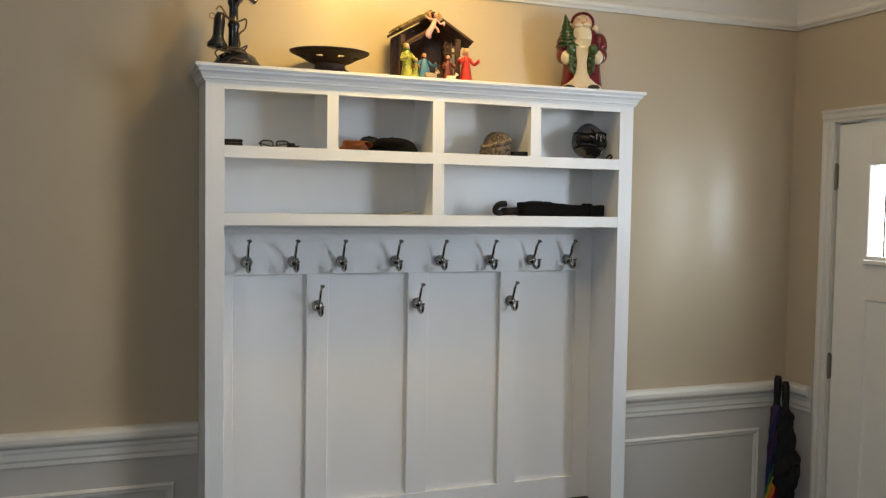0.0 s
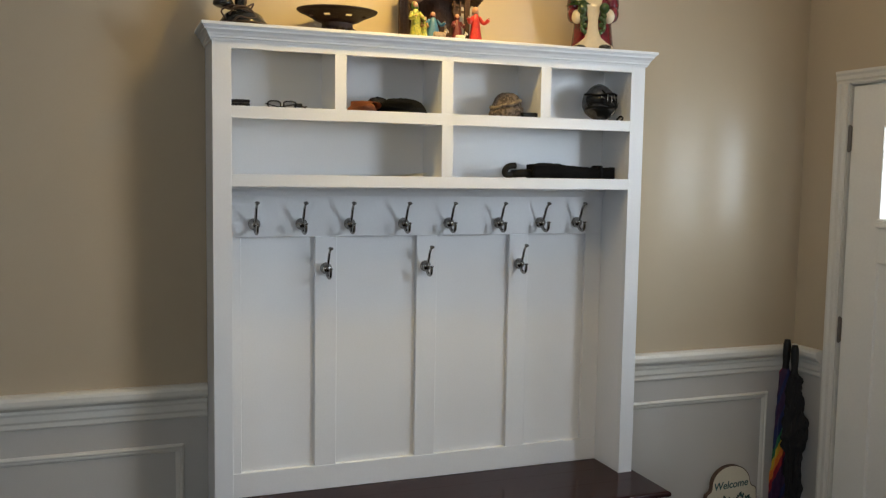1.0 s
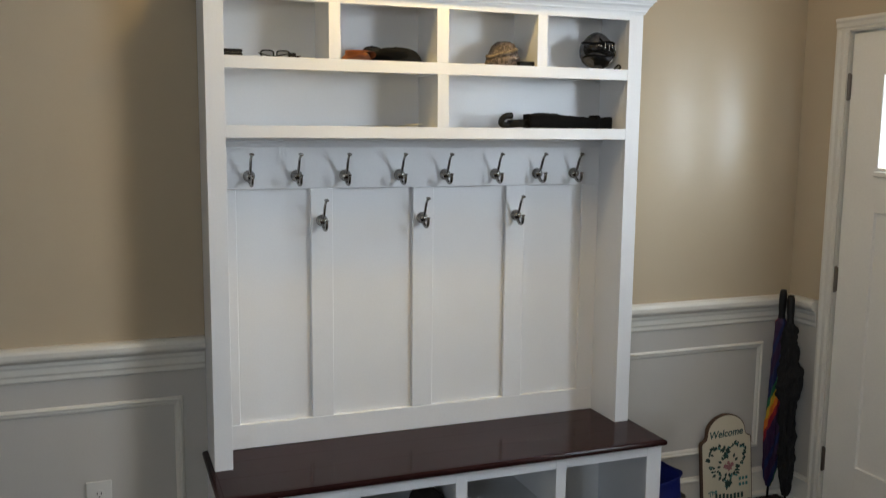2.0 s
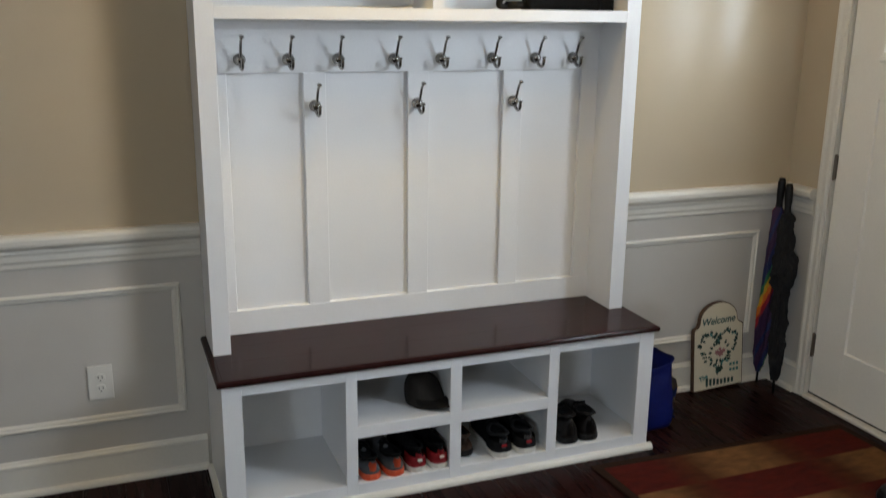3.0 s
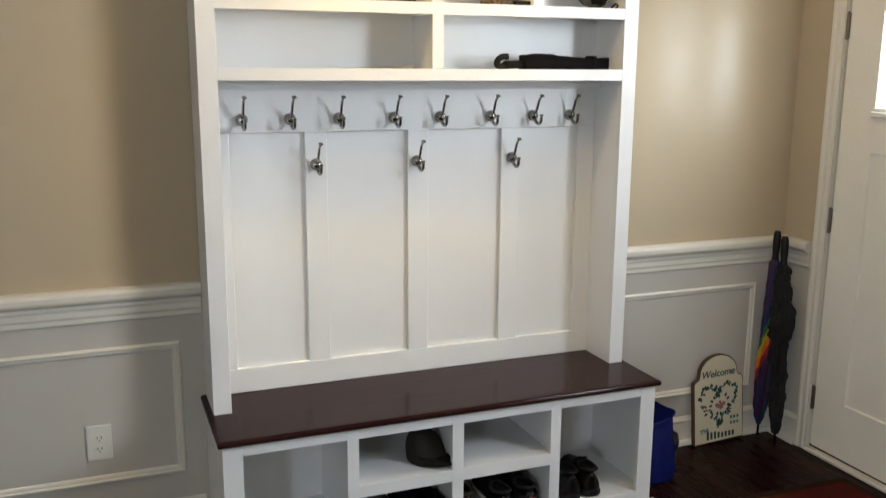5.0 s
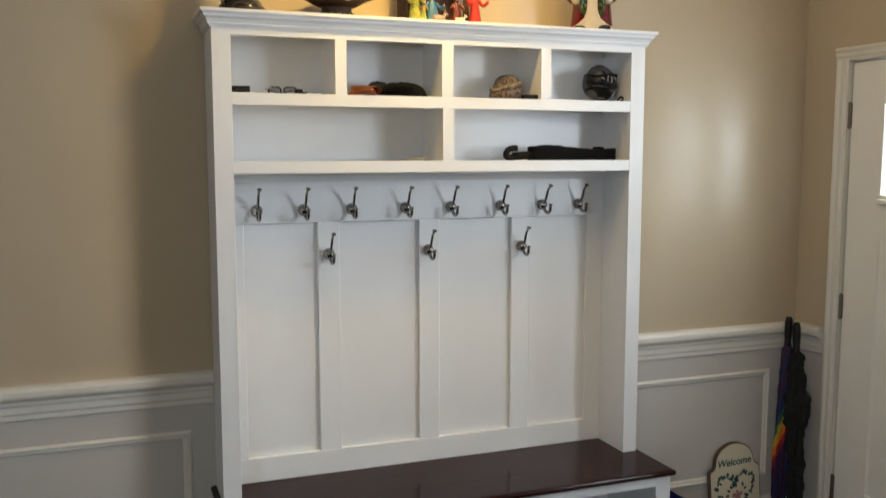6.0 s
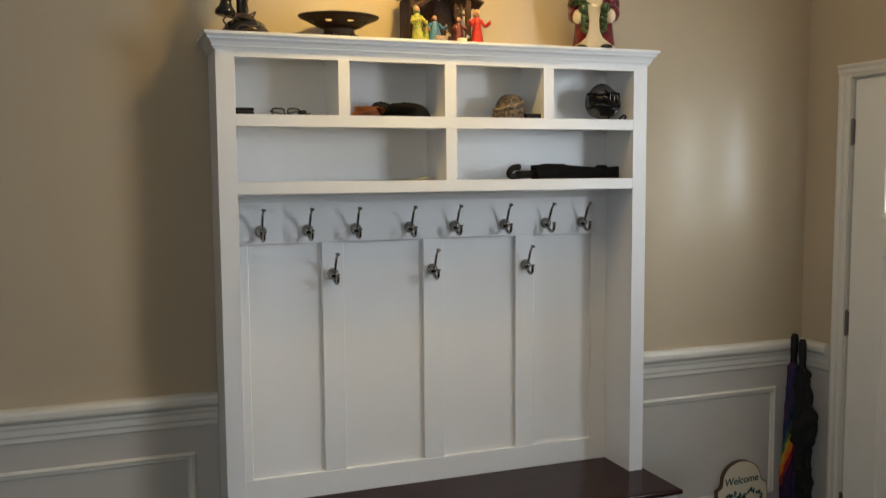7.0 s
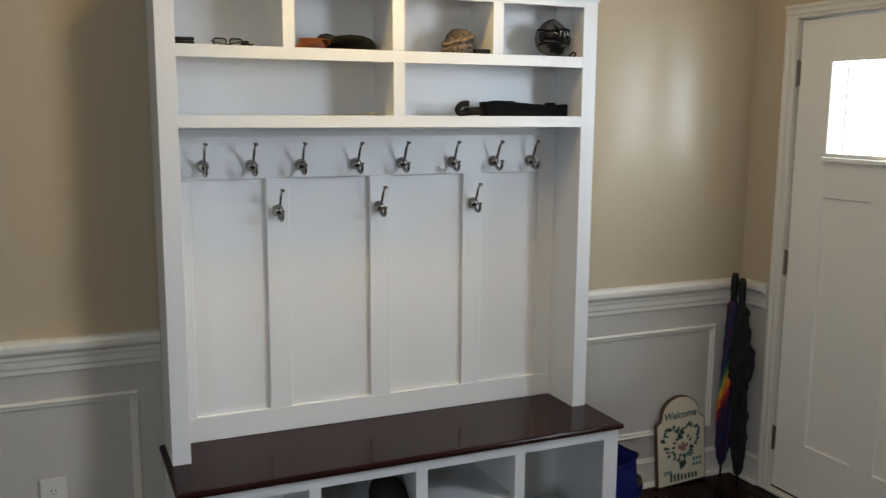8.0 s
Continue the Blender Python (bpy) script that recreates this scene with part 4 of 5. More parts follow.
sheet("letter", 0.640, -0.150, 1.6555, 0.21, 0.12, 4, 0.011, "white folded letter with a curled edge")
sheet("envelope", 0.545, -0.130, 1.6552, 0.20, 0.11, -6, 0.002, "thin white envelope lying on the shelf")
sheet("letter", 0.680, -0.115, 1.660, 0.15, 0.10, 9, 0.005, "white folded letter with a curled edge")

# ---- on top of the hutch ----
TOP = 2.1325
phone = thing("candlestick_telephone", (0.115, -0.14, TOP), "antique black candlestick telephone with hung receiver and cord", "telephone")
P = Matrix.Translation((0.112, -0.14, TOP))
part("base", add_lathe(bmesh.new(), [(0.074, 0.0), (0.078, 0.004), (0.076, 0.016), (0.068, 0.026), (0.062, 0.038), (0.050, 0.046), (0.034, 0.052), (0.020, 0.062)], P @ Matrix.Translation((0.010, 0, 0)), 24), "gloss_black", phone, smooth=True)
part("base_band", add_lathe(bmesh.new(), [(0.0775, 0.006), (0.0798, 0.009), (0.0775, 0.013)], P @ Matrix.Translation((0.010, 0, 0)), 24, cap=False), "black_iron", phone)
part("column", add_lathe(bmesh.new(), [(0.020, 0.055), (0.0175, 0.07), (0.0165, 0.13), (0.020, 0.138), (0.020, 0.146), (0.016, 0.152), (0.0145, 0.20), (0.020, 0.212), (0.021, 0.232), (0.012, 0.240)], P, 18), "gloss_black", phone, smooth=True)
T = P @ Matrix.Translation((0.006, -0.004, 0.243)) @ pose(0, 0, 0, 0, 0, 48) @ pose(0, 0, 0, 96, 0, 0)
horn = part("transmitter", add_lathe(bmesh.new(), [(0.020, -0.012), (0.030, -0.006), (0.031, 0.012), (0.020, 0.022), (0.014, 0.032), (0.017, 0.046), (0.027, 0.066), (0.030, 0.068), (0.026, 0.066), (0.010, 0.044)], T, 20), "gloss_black", phone, smooth=True)
part("horn_rim", add_lathe(bmesh.new(), [(0.0285, 0.064), (0.0315, 0.067), (0.0285, 0.070)], T, 20, cap=False), "silver", horn, smooth=True)
R = Matrix.Translation((0.052, -0.15, TOP))
rec = part("receiver", add_lathe(bmesh.new(), [(0.024, 0.060), (0.033, 0.064), (0.033, 0.076), (0.022, 0.090), (0.0175, 0.105), (0.0185, 0.150), (0.0155, 0.168), (0.0110, 0.178)], R @ pose(0, 0, 0, 0, 5, 0), 18), "gloss_black", phone, smooth=True)
for dx in (-0.016, 0.018):
    ring = [(0.058 + dx + 0.009 * math.cos(a), -0.15, TOP + 0.165 + 0.009 * math.sin(a)) for a in [2 * math.pi * k / 12 for k in range(13)]]
    part("loop", add_tube(bmesh.new(), ring, 0.0018, 6), "brass", rec)
line = curve_points([(0.100, -0.145, TOP + 0.150), (0.078, -0.150, TOP + 0.185), (0.066, -0.150, TOP + 0.198), (0.054, -0.150, TOP + 0.186)])
part("switch_hook", add_tube(bmesh.new(), line, 0.0032, 6), "brass", phone)
for pts in (((0.058, -0.155, TOP + 0.175), (0.080, -0.165, TOP + 0.165), (0.118, -0.165, TOP + 0.150), (0.148, -0.165, TOP + 0.160), (0.146, -0.165, TOP + 0.130), (0.126, -0.165, TOP + 0.108), (0.128, -0.17, TOP + 0.075), (0.118, -0.18, TOP + 0.050)),
            ((0.052, -0.16, TOP + 0.064), (0.070, -0.18, TOP + 0.050), (0.090, -0.195, TOP + 0.052), (0.118, -0.195, TOP + 0.050), (0.150, -0.185, TOP + 0.040), (0.165, -0.17, TOP + 0.010)),
            ((0.070, -0.20, TOP + 0.030), (0.085, -0.205, TOP + 0.050), (0.115, -0.200, TOP + 0.060), (0.140, -0.190, TOP + 0.052), (0.155, -0.195, TOP + 0.028), (0.130, -0.212, TOP + 0.020), (0.100, -0.214, TOP + 0.024), (0.080, -0.212, TOP + 0.008)),
            ((0.060, -0.19, TOP + 0.020), (0.050, -0.17, TOP + 0.045), (0.080, -0.18, TOP + 0.062), (0.125, -0.185, TOP + 0.060), (0.150, -0.180, TOP + 0.072), (0.140, -0.17, TOP + 0.052))):
    part("cord", add_tube(bmesh.new(), curve_points(pts, 5), 0.0030, 6), "brown_leather", phone, smooth=True)

stand = thing("pedestal_dish", (0.440, -0.125, TOP), "dark cast-iron pedestal dish with a pierced rim", "dish")
S = Matrix.Translation((0.440, -0.125, TOP)) @ Matrix.Diagonal((1, 0.8, 1, 1))
part("foot", add_lathe(bmesh.new(), [(0.066, 0.0), (0.070, 0.003), (0.068, 0.010), (0.058, 0.014), (0.055, 0.020), (0.052, 0.034), (0.058, 0.042)], S, 28), "black_iron", stand, smooth=True)
bm = bmesh.new()
n = 56
prof = [(0.050, 0.036), (0.074, 0.045), (0.092, 0.055), (0.101, 0.0595), (0.116, 0.066), (0.131, 0.072), (0.138, 0.077), (0.139, 0.081), (0.132, 0.083)]
vs = [[bm.verts.new(S @ Vector((r * math.cos(2 * math.pi * i / n), r * math.sin(2 * math.pi * i / n), z))) for i in range(n)] for r, z in prof]
for k in range(len(prof) - 1):
    for i in range(n):
        if k == 2 and i % 7 in (1, 2):
            continue
        bm.faces.new((vs[k][i], vs[k][(i + 1) % n], vs[k + 1][(i + 1) % n], vs[k + 1][i]))
bmesh.ops.solidify(bm, geom=bm.faces[:], thickness=0.004)
part("bowl", bm, "black_iron", stand)
bm = bmesh.new()
for i in range(18):
    a = 2 * math.pi * i / 18
    add_lathe(bm, [(0.001, 0), (0.005, 0.002), (0.005, 0.006), (0.001, 0.009)], S @ Matrix.Translation((0.063 * math.cos(a), 0.063 * math.sin(a), 0.010)), 8)
part("beading", bm, "black_iron", stand, smooth=True)

# ---- the wooden stable and its figurines ----
stable = thing("toy_stable", (0.805, -0.12, TOP), "dark rough wooden toy stable with a mossy gabled roof", "stable")
part("base_board", box(0.671, 0.911, -0.192, -0.055, TOP, TOP + 0.006), "rough_wood", stable)
part("back_wall", add_extrude(bmesh.new(), [(0.679, -0.060, TOP + 0.006), (0.904, -0.060, TOP + 0.006), (0.904, -0.060, TOP + 0.154), (0.792, -0.060, TOP + 0.2225), (0.679, -0.060, TOP + 0.157)], (0, -0.006, 0)), "rough_wood", stable)
for x in (0.684, 0.892):
    for y in (-0.180, -0.075):
        part("post", box(x - 0.009, x + 0.009, y - 0.008, y + 0.008, TOP + 0.006, TOP + 0.150, bevel=0.002), "rough_wood", stable)
for s, reach, slope in ((-1, 0.131, 29.5), (1, 0.176, 31.0)):
    for k in range(5):
        y0 = -0.200 + 0.032 * k
        bm = box(-0.004, reach + 0.006 * ((k * 7) % 3), y0, y0 + 0.030, 0, 0.009, bevel=0.0015)
        bm.transform(Matrix.Translation((0.792, 0, TOP + 0.228)) @ Matrix.Diagonal((s, 1, 1, 1)) @ pose(0, 0, 0, 0, slope, 0))
        part("roof_plank", bm, "rough_wood", stable)
bm = bmesh.new()
rng = random.Random(3)
for k in range(110):
    t = rng.random()
    add_lathe(bm, [(0.001, 0), (0.006, 0.001), (0.004, 0.004), (0.001, 0.005)], Matrix.Translation((0.786 - 0.114 * t, rng.uniform(-0.202, -0.05), TOP + 0.2385 - 0.0645 * t)) @ pose(0, 0, 0, rng.uniform(-25, 25), -29.5, rng.uniform(0, 90)) @ Matrix.Diagonal((rng.uniform(0.6, 1.9), rng.uniform(0.6, 1.5), rng.uniform(0.8, 1.8), 1)), 6)
part("moss", bm, "moss", stable)
bm = add_tube(bmesh.new(), [(0.681, -0.190, TOP + 0.110), (0.784, -0.190, TOP + 0.172)], 0.009, 6)
part("brace", bm, "rough_wood", stable)
bm = box(0.836, 0.890, -0.186, -0.178, TOP + 0.118, TOP + 0.126)
add_box(bm, 0.836, 0.890, -0.186, -0.178, TOP + 0.096, TOP + 0.104)
for x in (0.842, 0.864, 0.884):
    add_box(bm, x - 0.003, x + 0.003, -0.190, -0.184, TOP + 0.084, TOP + 0.136)
part("hayrack", bm, "rough_wood", stable)


def figure(name, x, y, h, robe, cloak, label, kneel=False, z=TOP, wide=1.0, hood=None, spread=0.0, lean=0.0):
    """A small painted plaster figurine: robe, cloak, arms and head in one mesh."""
    bm = bmesh.new()
    w = 0.185 * h * wide * (1.5 if kneel else 1.0)
    body = [(w * 1.05, 0), (w, 0.06 * h), (w * 0.8, 0.30 * h), (w * 0.62, 0.52 * h), (w * (0.45 if kneel else 0.62), 0.68 * h), (w * 0.30, 0.77 * h), (w * 0.18, 0.80 * h)]
    rings = []
    for r, zz in body:
        rings.append([(x + r * math.cos(b) * (1 + 0.12 * math.cos(5 * b)), y + 0.8 * r * math.sin(b) * (1 + 0.12 * math.cos(5 * b)), z + zz) for b in [2 * math.pi * i / 15 for i in range(15)]])
    add_loft(bm, rings, mat=0)
    add_lathe(bm, [(0.002, 0), (0.075 * h, 0.04 * h), (0.085 * h, 0.10 * h), (0.06 * h, 0.17 * h), (0.002, 0.19 * h)], Matrix.Translation((x, y - 0.01 * h, z + 0.79 * h)), 12, mat=2)
    add_lathe(bm, [(0.105 * h, 0.0), (0.108 * h, 0.08 * h), (0.080 * h, 0.18 * h), (0.002, 0.215 * h)], Matrix.Translation((x, y + 0.035 * h, z + 0.78 * h)), 12, mat=3)
    for s in (-1, 1):
        hx = x + s * w * (0.45 + 1.3 * spread)
        add_tube(bm, curve_points([(x + s * w * 0.55, y, z + 0.68 * h), (x + s * w * (1.0 + 0.2 * spread), y - 0.10 * h, z + 0.50 * h), (hx, y - 0.24 * h, z + (0.53 + 0.06 * spread) * h)], 4), 0.058 * h, 8, mat=1)
        add_lathe(bm, [(0.001, -0.03 * h), (0.035 * h, 0), (0.001, 0.03 * h)], Matrix.Translation((hx, y - 0.26 * h, z + (0.55 + 0.08 * spread) * h)), 8, mat=2)
    # carved folds down the robe and its hem
    for v in bm.verts:
        up = (v.co.z - z) / h
        v.co.x += lean * h * up * up + 0.012 * h * noise.noise((v.co.x * 160, v.co.y * 160, v.co.z * 50))
        v.co.y += 0.014 * h * noise.noise((v.co.x * 160 + 7, v.co.y * 160, v.co.z * 50))
    return single(name, bm, [robe, cloak, "f_skin", hood or cloak], label, "figurine", "figurines of the toy stable", smooth=True)


figure("standing_figurine", 0.697, -0.207, 0.120, "f_lime", "f_lime", "small painted figurine in a yellow and green robe", wide=1.05, hood="f_green", lean=-0.06)
figure("kneeling_figurine", 0.762, -0.192, 0.092, "f_blue", "f_blue", "small kneeling painted figurine in blue", kneel=True, hood="f_maroon", spread=0.7)
figure("kneeling_figurine", 0.852, -0.190, 0.092, "f_maroon", "f_maroon", "small kneeling painted figurine in dark red", kneel=True, wide=0.8, spread=0.3)
figure("standing_figurine", 0.913, -0.212, 0.118, "f_red", "f_red", "small painted figurine in a bright red robe with open arms", hood="f_skin", spread=1.0)
figure("small_figurine", 0.721, -0.212, 0.070, "f_lime", "f_gold", "small painted figurine in mustard yellow", lean=0.08)


def animal(name, x, y, size, turn, mat, label, ears):
    bm = bmesh.new()
    m = Matrix.Translation((x, y, TOP)) @ pose(0, 0, 0, 0, 0, turn)
    body = [(-0.50, 0.16), (-0.44, 0.24), (-0.15, 0.25), (0.20, 0.25), (0.42, 0.20), (0.48, 0.10)]
    add_loft(bm, [[m @ Vector((size * u, size * r * 0.75 * math.cos(b), size * (0.24 + r * 0.9 * math.sin(b)))) for b in [2 * math.pi * i / 12 for i in range(12)]] for u, r in body])
    add_tube(bm, [m @ Vector(p) * 1 for p in [Vector((0.38, 0, 0.32)) * size, Vector((0.52, 0, 0.58)) * size]], [0.14 * size, 0.10 * size], 8)
    add_tube(bm, [m @ (Vector(p) * size) for p in ((0.46, 0, 0.66), (0.58, 0, 0.60), (0.76, 0, 0.50))], [0.12 * size, 0.13 * size, 0.07 * size], 8)
    for s in (-1, 1):
        add_tube(bm, [m @ (Vector(p) * size) for p in ((0.48, s * 0.07, 0.70), (0.45, s * 0.11, 0.70 + ears))], [0.04 * size, 0.012 * size], 6)
        for u in (-0.35, 0.30):
            add_tube(bm, [m @ (Vector(p) * size) for p in ((u, s * 0.10, 0.2), (u + 0.10, s * 0.16, 0.0))], [0.07 * size, 0.05 * size], 6)
    single(name, bm, mat, label, "figurine", "figurines of the toy stable", smooth=True)


animal("donkey_figurine", 0.780, -0.212, 0.046, 8, "f_dun", "small dun lying donkey figurine", 0.26)
animal("lamb_figurine", 0.856, -0.215, 0.034, -15, "f_white", "small white lamb figurine", 0.10)

bm = bmesh.new()
AX, AY, AZ = 0.789, -0.208, TOP + 0.171
# gown sweeping aside to a point, bodice, head, open arms
gown = [(0.004, 0.040, 0.006), (0.003, 0.028, 0.0085), (-0.003, 0.014, 0.011), (-0.012, 0.000, 0.014), (-0.018, -0.012, 0.013), (-0.018, -0.022, 0.009), (-0.012, -0.030, 0.004)]
add_loft(bm, [[(AX + u + r * math.cos(b) * (1 + 0.2 * math.cos(5 * b)), AY + 0.6 * r * math.sin(b), AZ + v + 0.35 * r * math.cos(b)) for b in [2 * math.pi * i / 14 for i in range(14)]] for u, v, r in gown])
add_lathe(bm, [(0.001, -0.008), (0.0065, -0.004), (0.0075, 0.002), (0.005, 0.007), (0.001, 0.009)], Matrix.Translation((AX + 0.006, AY - 0.003, AZ + 0.049)), 12, mat=2)
add_tube(bm, curve_points([(AX - 0.002, AY - 0.003, AZ + 0.036), (AX - 0.018, AY - 0.007, AZ + 0.036), (AX - 0.032, AY - 0.006, AZ + 0.044)], 4), 0.0034, 8)
add_tube(bm, curve_points([(AX + 0.008, AY - 0.003, AZ + 0.036), (AX + 0.024, AY - 0.007, AZ + 0.022), (AX + 0.038, AY - 0.006, AZ + 0.028), (AX + 0.036, AY - 0.006, AZ + 0.016)], 4), 0.0034, 8)
for s, tip in ((-1, (-0.020, 0.064)), (1, (0.034, 0.052))):
    add_loft(bm, [[(AX + s * 0.003, AY + d, AZ + z) for z, d in ((0.042, 0.004), (0.026, 0.004), (0.026, 0.008), (0.042, 0.008))],
                  [(AX + 0.6 * tip[0], AY + d, AZ + z) for z, d in ((0.062, 0.003), (0.030, 0.003), (0.030, 0.007), (0.062, 0.007))],
                  [(AX + tip[0], AY + d, AZ + z) for z, d in ((tip[1], 0.003), (tip[1] - 0.014, 0.003), (tip[1] - 0.014, 0.006), (tip[1], 0.006))]], mat=1)
add_tube(bm, curve_points([(AX + 0.004, AY, AZ + 0.012), (AX + 0.014, AY - 0.002, AZ + 0.004), (AX + 0.018, AY - 0.002, AZ - 0.008)], 4), 0.004, 8)
single("winged_figurine", bm, ["f_pink", "f_gold", "f_skin"], "small pink winged figurine fixed to the stable's gable", "figurine", "figurines of the toy stable", smooth=True)

# ---- the glazed bearded figurine ----


def ceramic_figurine(cx, cy):
    bm = bmesh.new()
    z0 = TOP

    def blob(x, y, z, rx, ry, rz, mat, n=16, k=9):
        rings = []
        for j in range(k):
            a = math.pi * (j + 0.02) / (k - 1 + 0.04)
            rings.append([(cx + x + rx * math.sin(a) * math.cos(b), cy + y + ry * math.sin(a) * math.sin(b), z0 + z - rz * math.cos(a)) for b in [2 * math.pi * i / n for i in range(n)]])
        add_loft(bm, rings, mat=mat)
    body = [(0.078, 0.0), (0.080, 0.012), (0.075, 0.05), (0.070, 0.10), (0.072, 0.15), (0.070, 0.19), (0.056, 0.225), (0.034, 0.245)]
    rings = [[(cx + r * math.cos(b) * (1 + 0.02 * math.cos(9 * b)), cy + 0.72 * r * math.sin(b), z0 + z) for b in [2 * math.pi * i / 36 for i in range(36)]] for r, z in body]
    add_loft(bm, rings, mat=0)
    # fur trim: a broad hem that narrows upwards to the beard
    front = [(0.080, 0.003), (0.076, 0.014), (0.052, 0.026), (0.030, 0.045), (0.020, 0.075), (0.018, 0.11), (0.026, 0.15), (0.034, 0.19)]
    add_loft(bm, [[(cx + w * c, cy - 0.053 * math.sqrt(max(0.05, 1 - 0.75 * (w * c / 0.080) ** 2)) - 0.010 + 0.0015 * math.sin(40 * c + 90 * z), z0 + z) for c in [-1 + k / 5 for k in range(11)]] + [(cx + w * c, cy - 0.020, z0 + z) for c in (1, 0.3, -0.3, -1)] for w, z in front], mat=1)
    for s in (-1, 1):
        blob(s * 0.046, -0.054, 0.010, 0.024, 0.022, 0.011, 4)
        # sleeve, fur cuff and mitten
        blob(s * 0.066, -0.010, 0.172, 0.031, 0.036, 0.050, 0)
        blob(s * 0.072, -0.024, 0.135, 0.024, 0.032, 0.032, 0)
        blob(s * 0.058, -0.046, 0.124, 0.022, 0.022, 0.027, 1)
        blob(s * 0.040, -0.064, 0.150, 0.019, 0.015, 0.021, 2)
        for k in range(9):
            blob(s * (0.036 + 0.007 * math.sin(2.2 * k)), -0.060 - 0.002 * (k % 2), 0.130 - 0.008 * k, 0.011 - 0.0004 * k, 0.007, 0.011, 2, 8, 5)
    blob(0, -0.016, 0.254, 0.038, 0.036, 0.037, 3)
    blob(0.004, 0.008, 0.262, 0.045, 0.042, 0.045, 0)
    for k in range(15):
        a = math.pi * (k + 0.5) / 15
        blob(0.040 * math.cos(a), -0.026, 0.258 + 0.036 * math.sin(a), 0.0060, 0.008, 0.0055, 0, 8, 5)
    # beard of curling locks over the chest
    blob(0, -0.046, 0.204, 0.036, 0.018, 0.046, 1)
    for row in range(1, 6):
        for k in range(5 - row // 2):
            n = 5 - row // 2
            u = (k - (n - 1) / 2) / max(1, n - 1)
            blob((0.054 - 0.008 * row) * u + 0.003 * (-1) ** row, -0.053 + 0.016 * u * u, 0.228 - 0.015 * row, 0.0095, 0.0075, 0.021, 1, 10, 6)
    for s in (-1, 1):
        blob(s * 0.014, -0.056, 0.242, 0.018, 0.009, 0.009, 1, 10, 6)
        blob(s * 0.015, -0.050, 0.273, 0.009, 0.005, 0.003, 1, 8, 5)
        blob(s * 0.014, -0.0500, 0.263, 0.0022, 0.002, 0.0020, 4, 6, 5)
    blob(0, -0.053, 0.255, 0.007, 0.008, 0.007, 3, 8, 5)
    blob(0.050, -0.010, 0.238, 0.014, 0.014, 0.014, 1, 10, 6)
    # little fir in the crook of the arm
    for k in range(9):
        z, r = 0.166 + 0.0125 * k, 0.046 - 0.0046 * k
        ring = []
        for i in range(26):
            b = 2 * math.pi * i / 26
            rr = r * ((1.0 + 0.20 * math.sin(5 * i + 3 * k)) if i % 2 else 0.62)
            ring.append((cx - 0.050 + rr * math.cos(b) - 0.10 * (z - 0.166), cy - 0.048 + 0.7 * rr * math.sin(b), z0 + z - (0.005 + 0.003 * math.sin(7 * i) if i % 2 else 0)))
        tip = [(cx - 0.050 - 0.10 * (z - 0.146) + 0.3 * (p[0] - cx + 0.050), cy - 0.048 + 0.3 * (p[1] - cy + 0.048), z0 + z + 0.018) for p in ring]
        add_loft(bm, [ring, tip], mat=2)
    bmesh.ops.rotate(bm, verts=bm.verts, cent=(cx, cy, TOP), matrix=Matrix.Rotation(radians(-27), 3, "Z") @ Matrix.Diagonal((1.0, 1.05, 1)))
    return single("ceramic_figurine", bm, ["g_red", "g_cream", "g_green", "g_skin", "g_black"], "glazed ceramic bearded figurine in red holding a small green fir", "figurine", smooth=True)


ceramic_figurine(1.420, -0.135)

# ---- beside the bench ----
sign_m = pose(2.252, -0.0530, 0.0064, -3.2, -2.4, 1)
sign = thing("welcome_sign", sign_m, "cream painted wooden welcome sign with a leafy heart, leaning", "sign")
half = [(-0.135, 0.0), (-0.135, 0.279), (-0.130, 0.288), (-0.119, 0.292), (-0.109, 0.299), (-0.104, 0.310)]
arch = [(-0.102 * math.cos(a), 0.318 + 0.080 * math.sin(a)) for a in [math.pi * k / 20 for k in range(0, 11)]]
left = half + arch
outline = [(x, 1.02 * z) for x, z in left] + [(-x, 1.02 * z) for x, z in reversed(left[:-1])]
bm = add_extrude(bmesh.new(), [(x, 0.0, z) for x, z in outline], (0, 0.020, 0))
part("board", bm, "brown_edge", sign, "brown stained board edge", local=True)
bm = add_extrude(bmesh.new(), [(x * 0.968, -0.0015, 0.004 + z * 0.980) for x, z in outline], (0, 0.0025, 0))
face = part("painted_face", bm, "cream", sign, local=True)


def lettering(body, size, x, z, rz, mat, name):
    data = bpy.data.curves.new(name, "FONT")
    data.body, data.size, data.extrude, data.shear = body, size, 0.0005, 0.2
    data.offset = 0.0007
    data.align_x = "CENTER"
    ob = bpy.data.objects.new(name, data)
    scene.collection.objects.link(ob)
    me = bpy.data.meshes.new_from_object(ob.evaluated_get(bpy.context.evaluated_depsgraph_get()))
    bpy.data.objects.remove(ob)
    me.transform(pose(x, -0.0022, z, 90, 0, 0) @ pose(0, 0, 0, 0, 0, rz))
    me.materials.clear()
    me.materials.append(M[mat])
    ob = new(name, me)
    ob.parent = face
    return ob


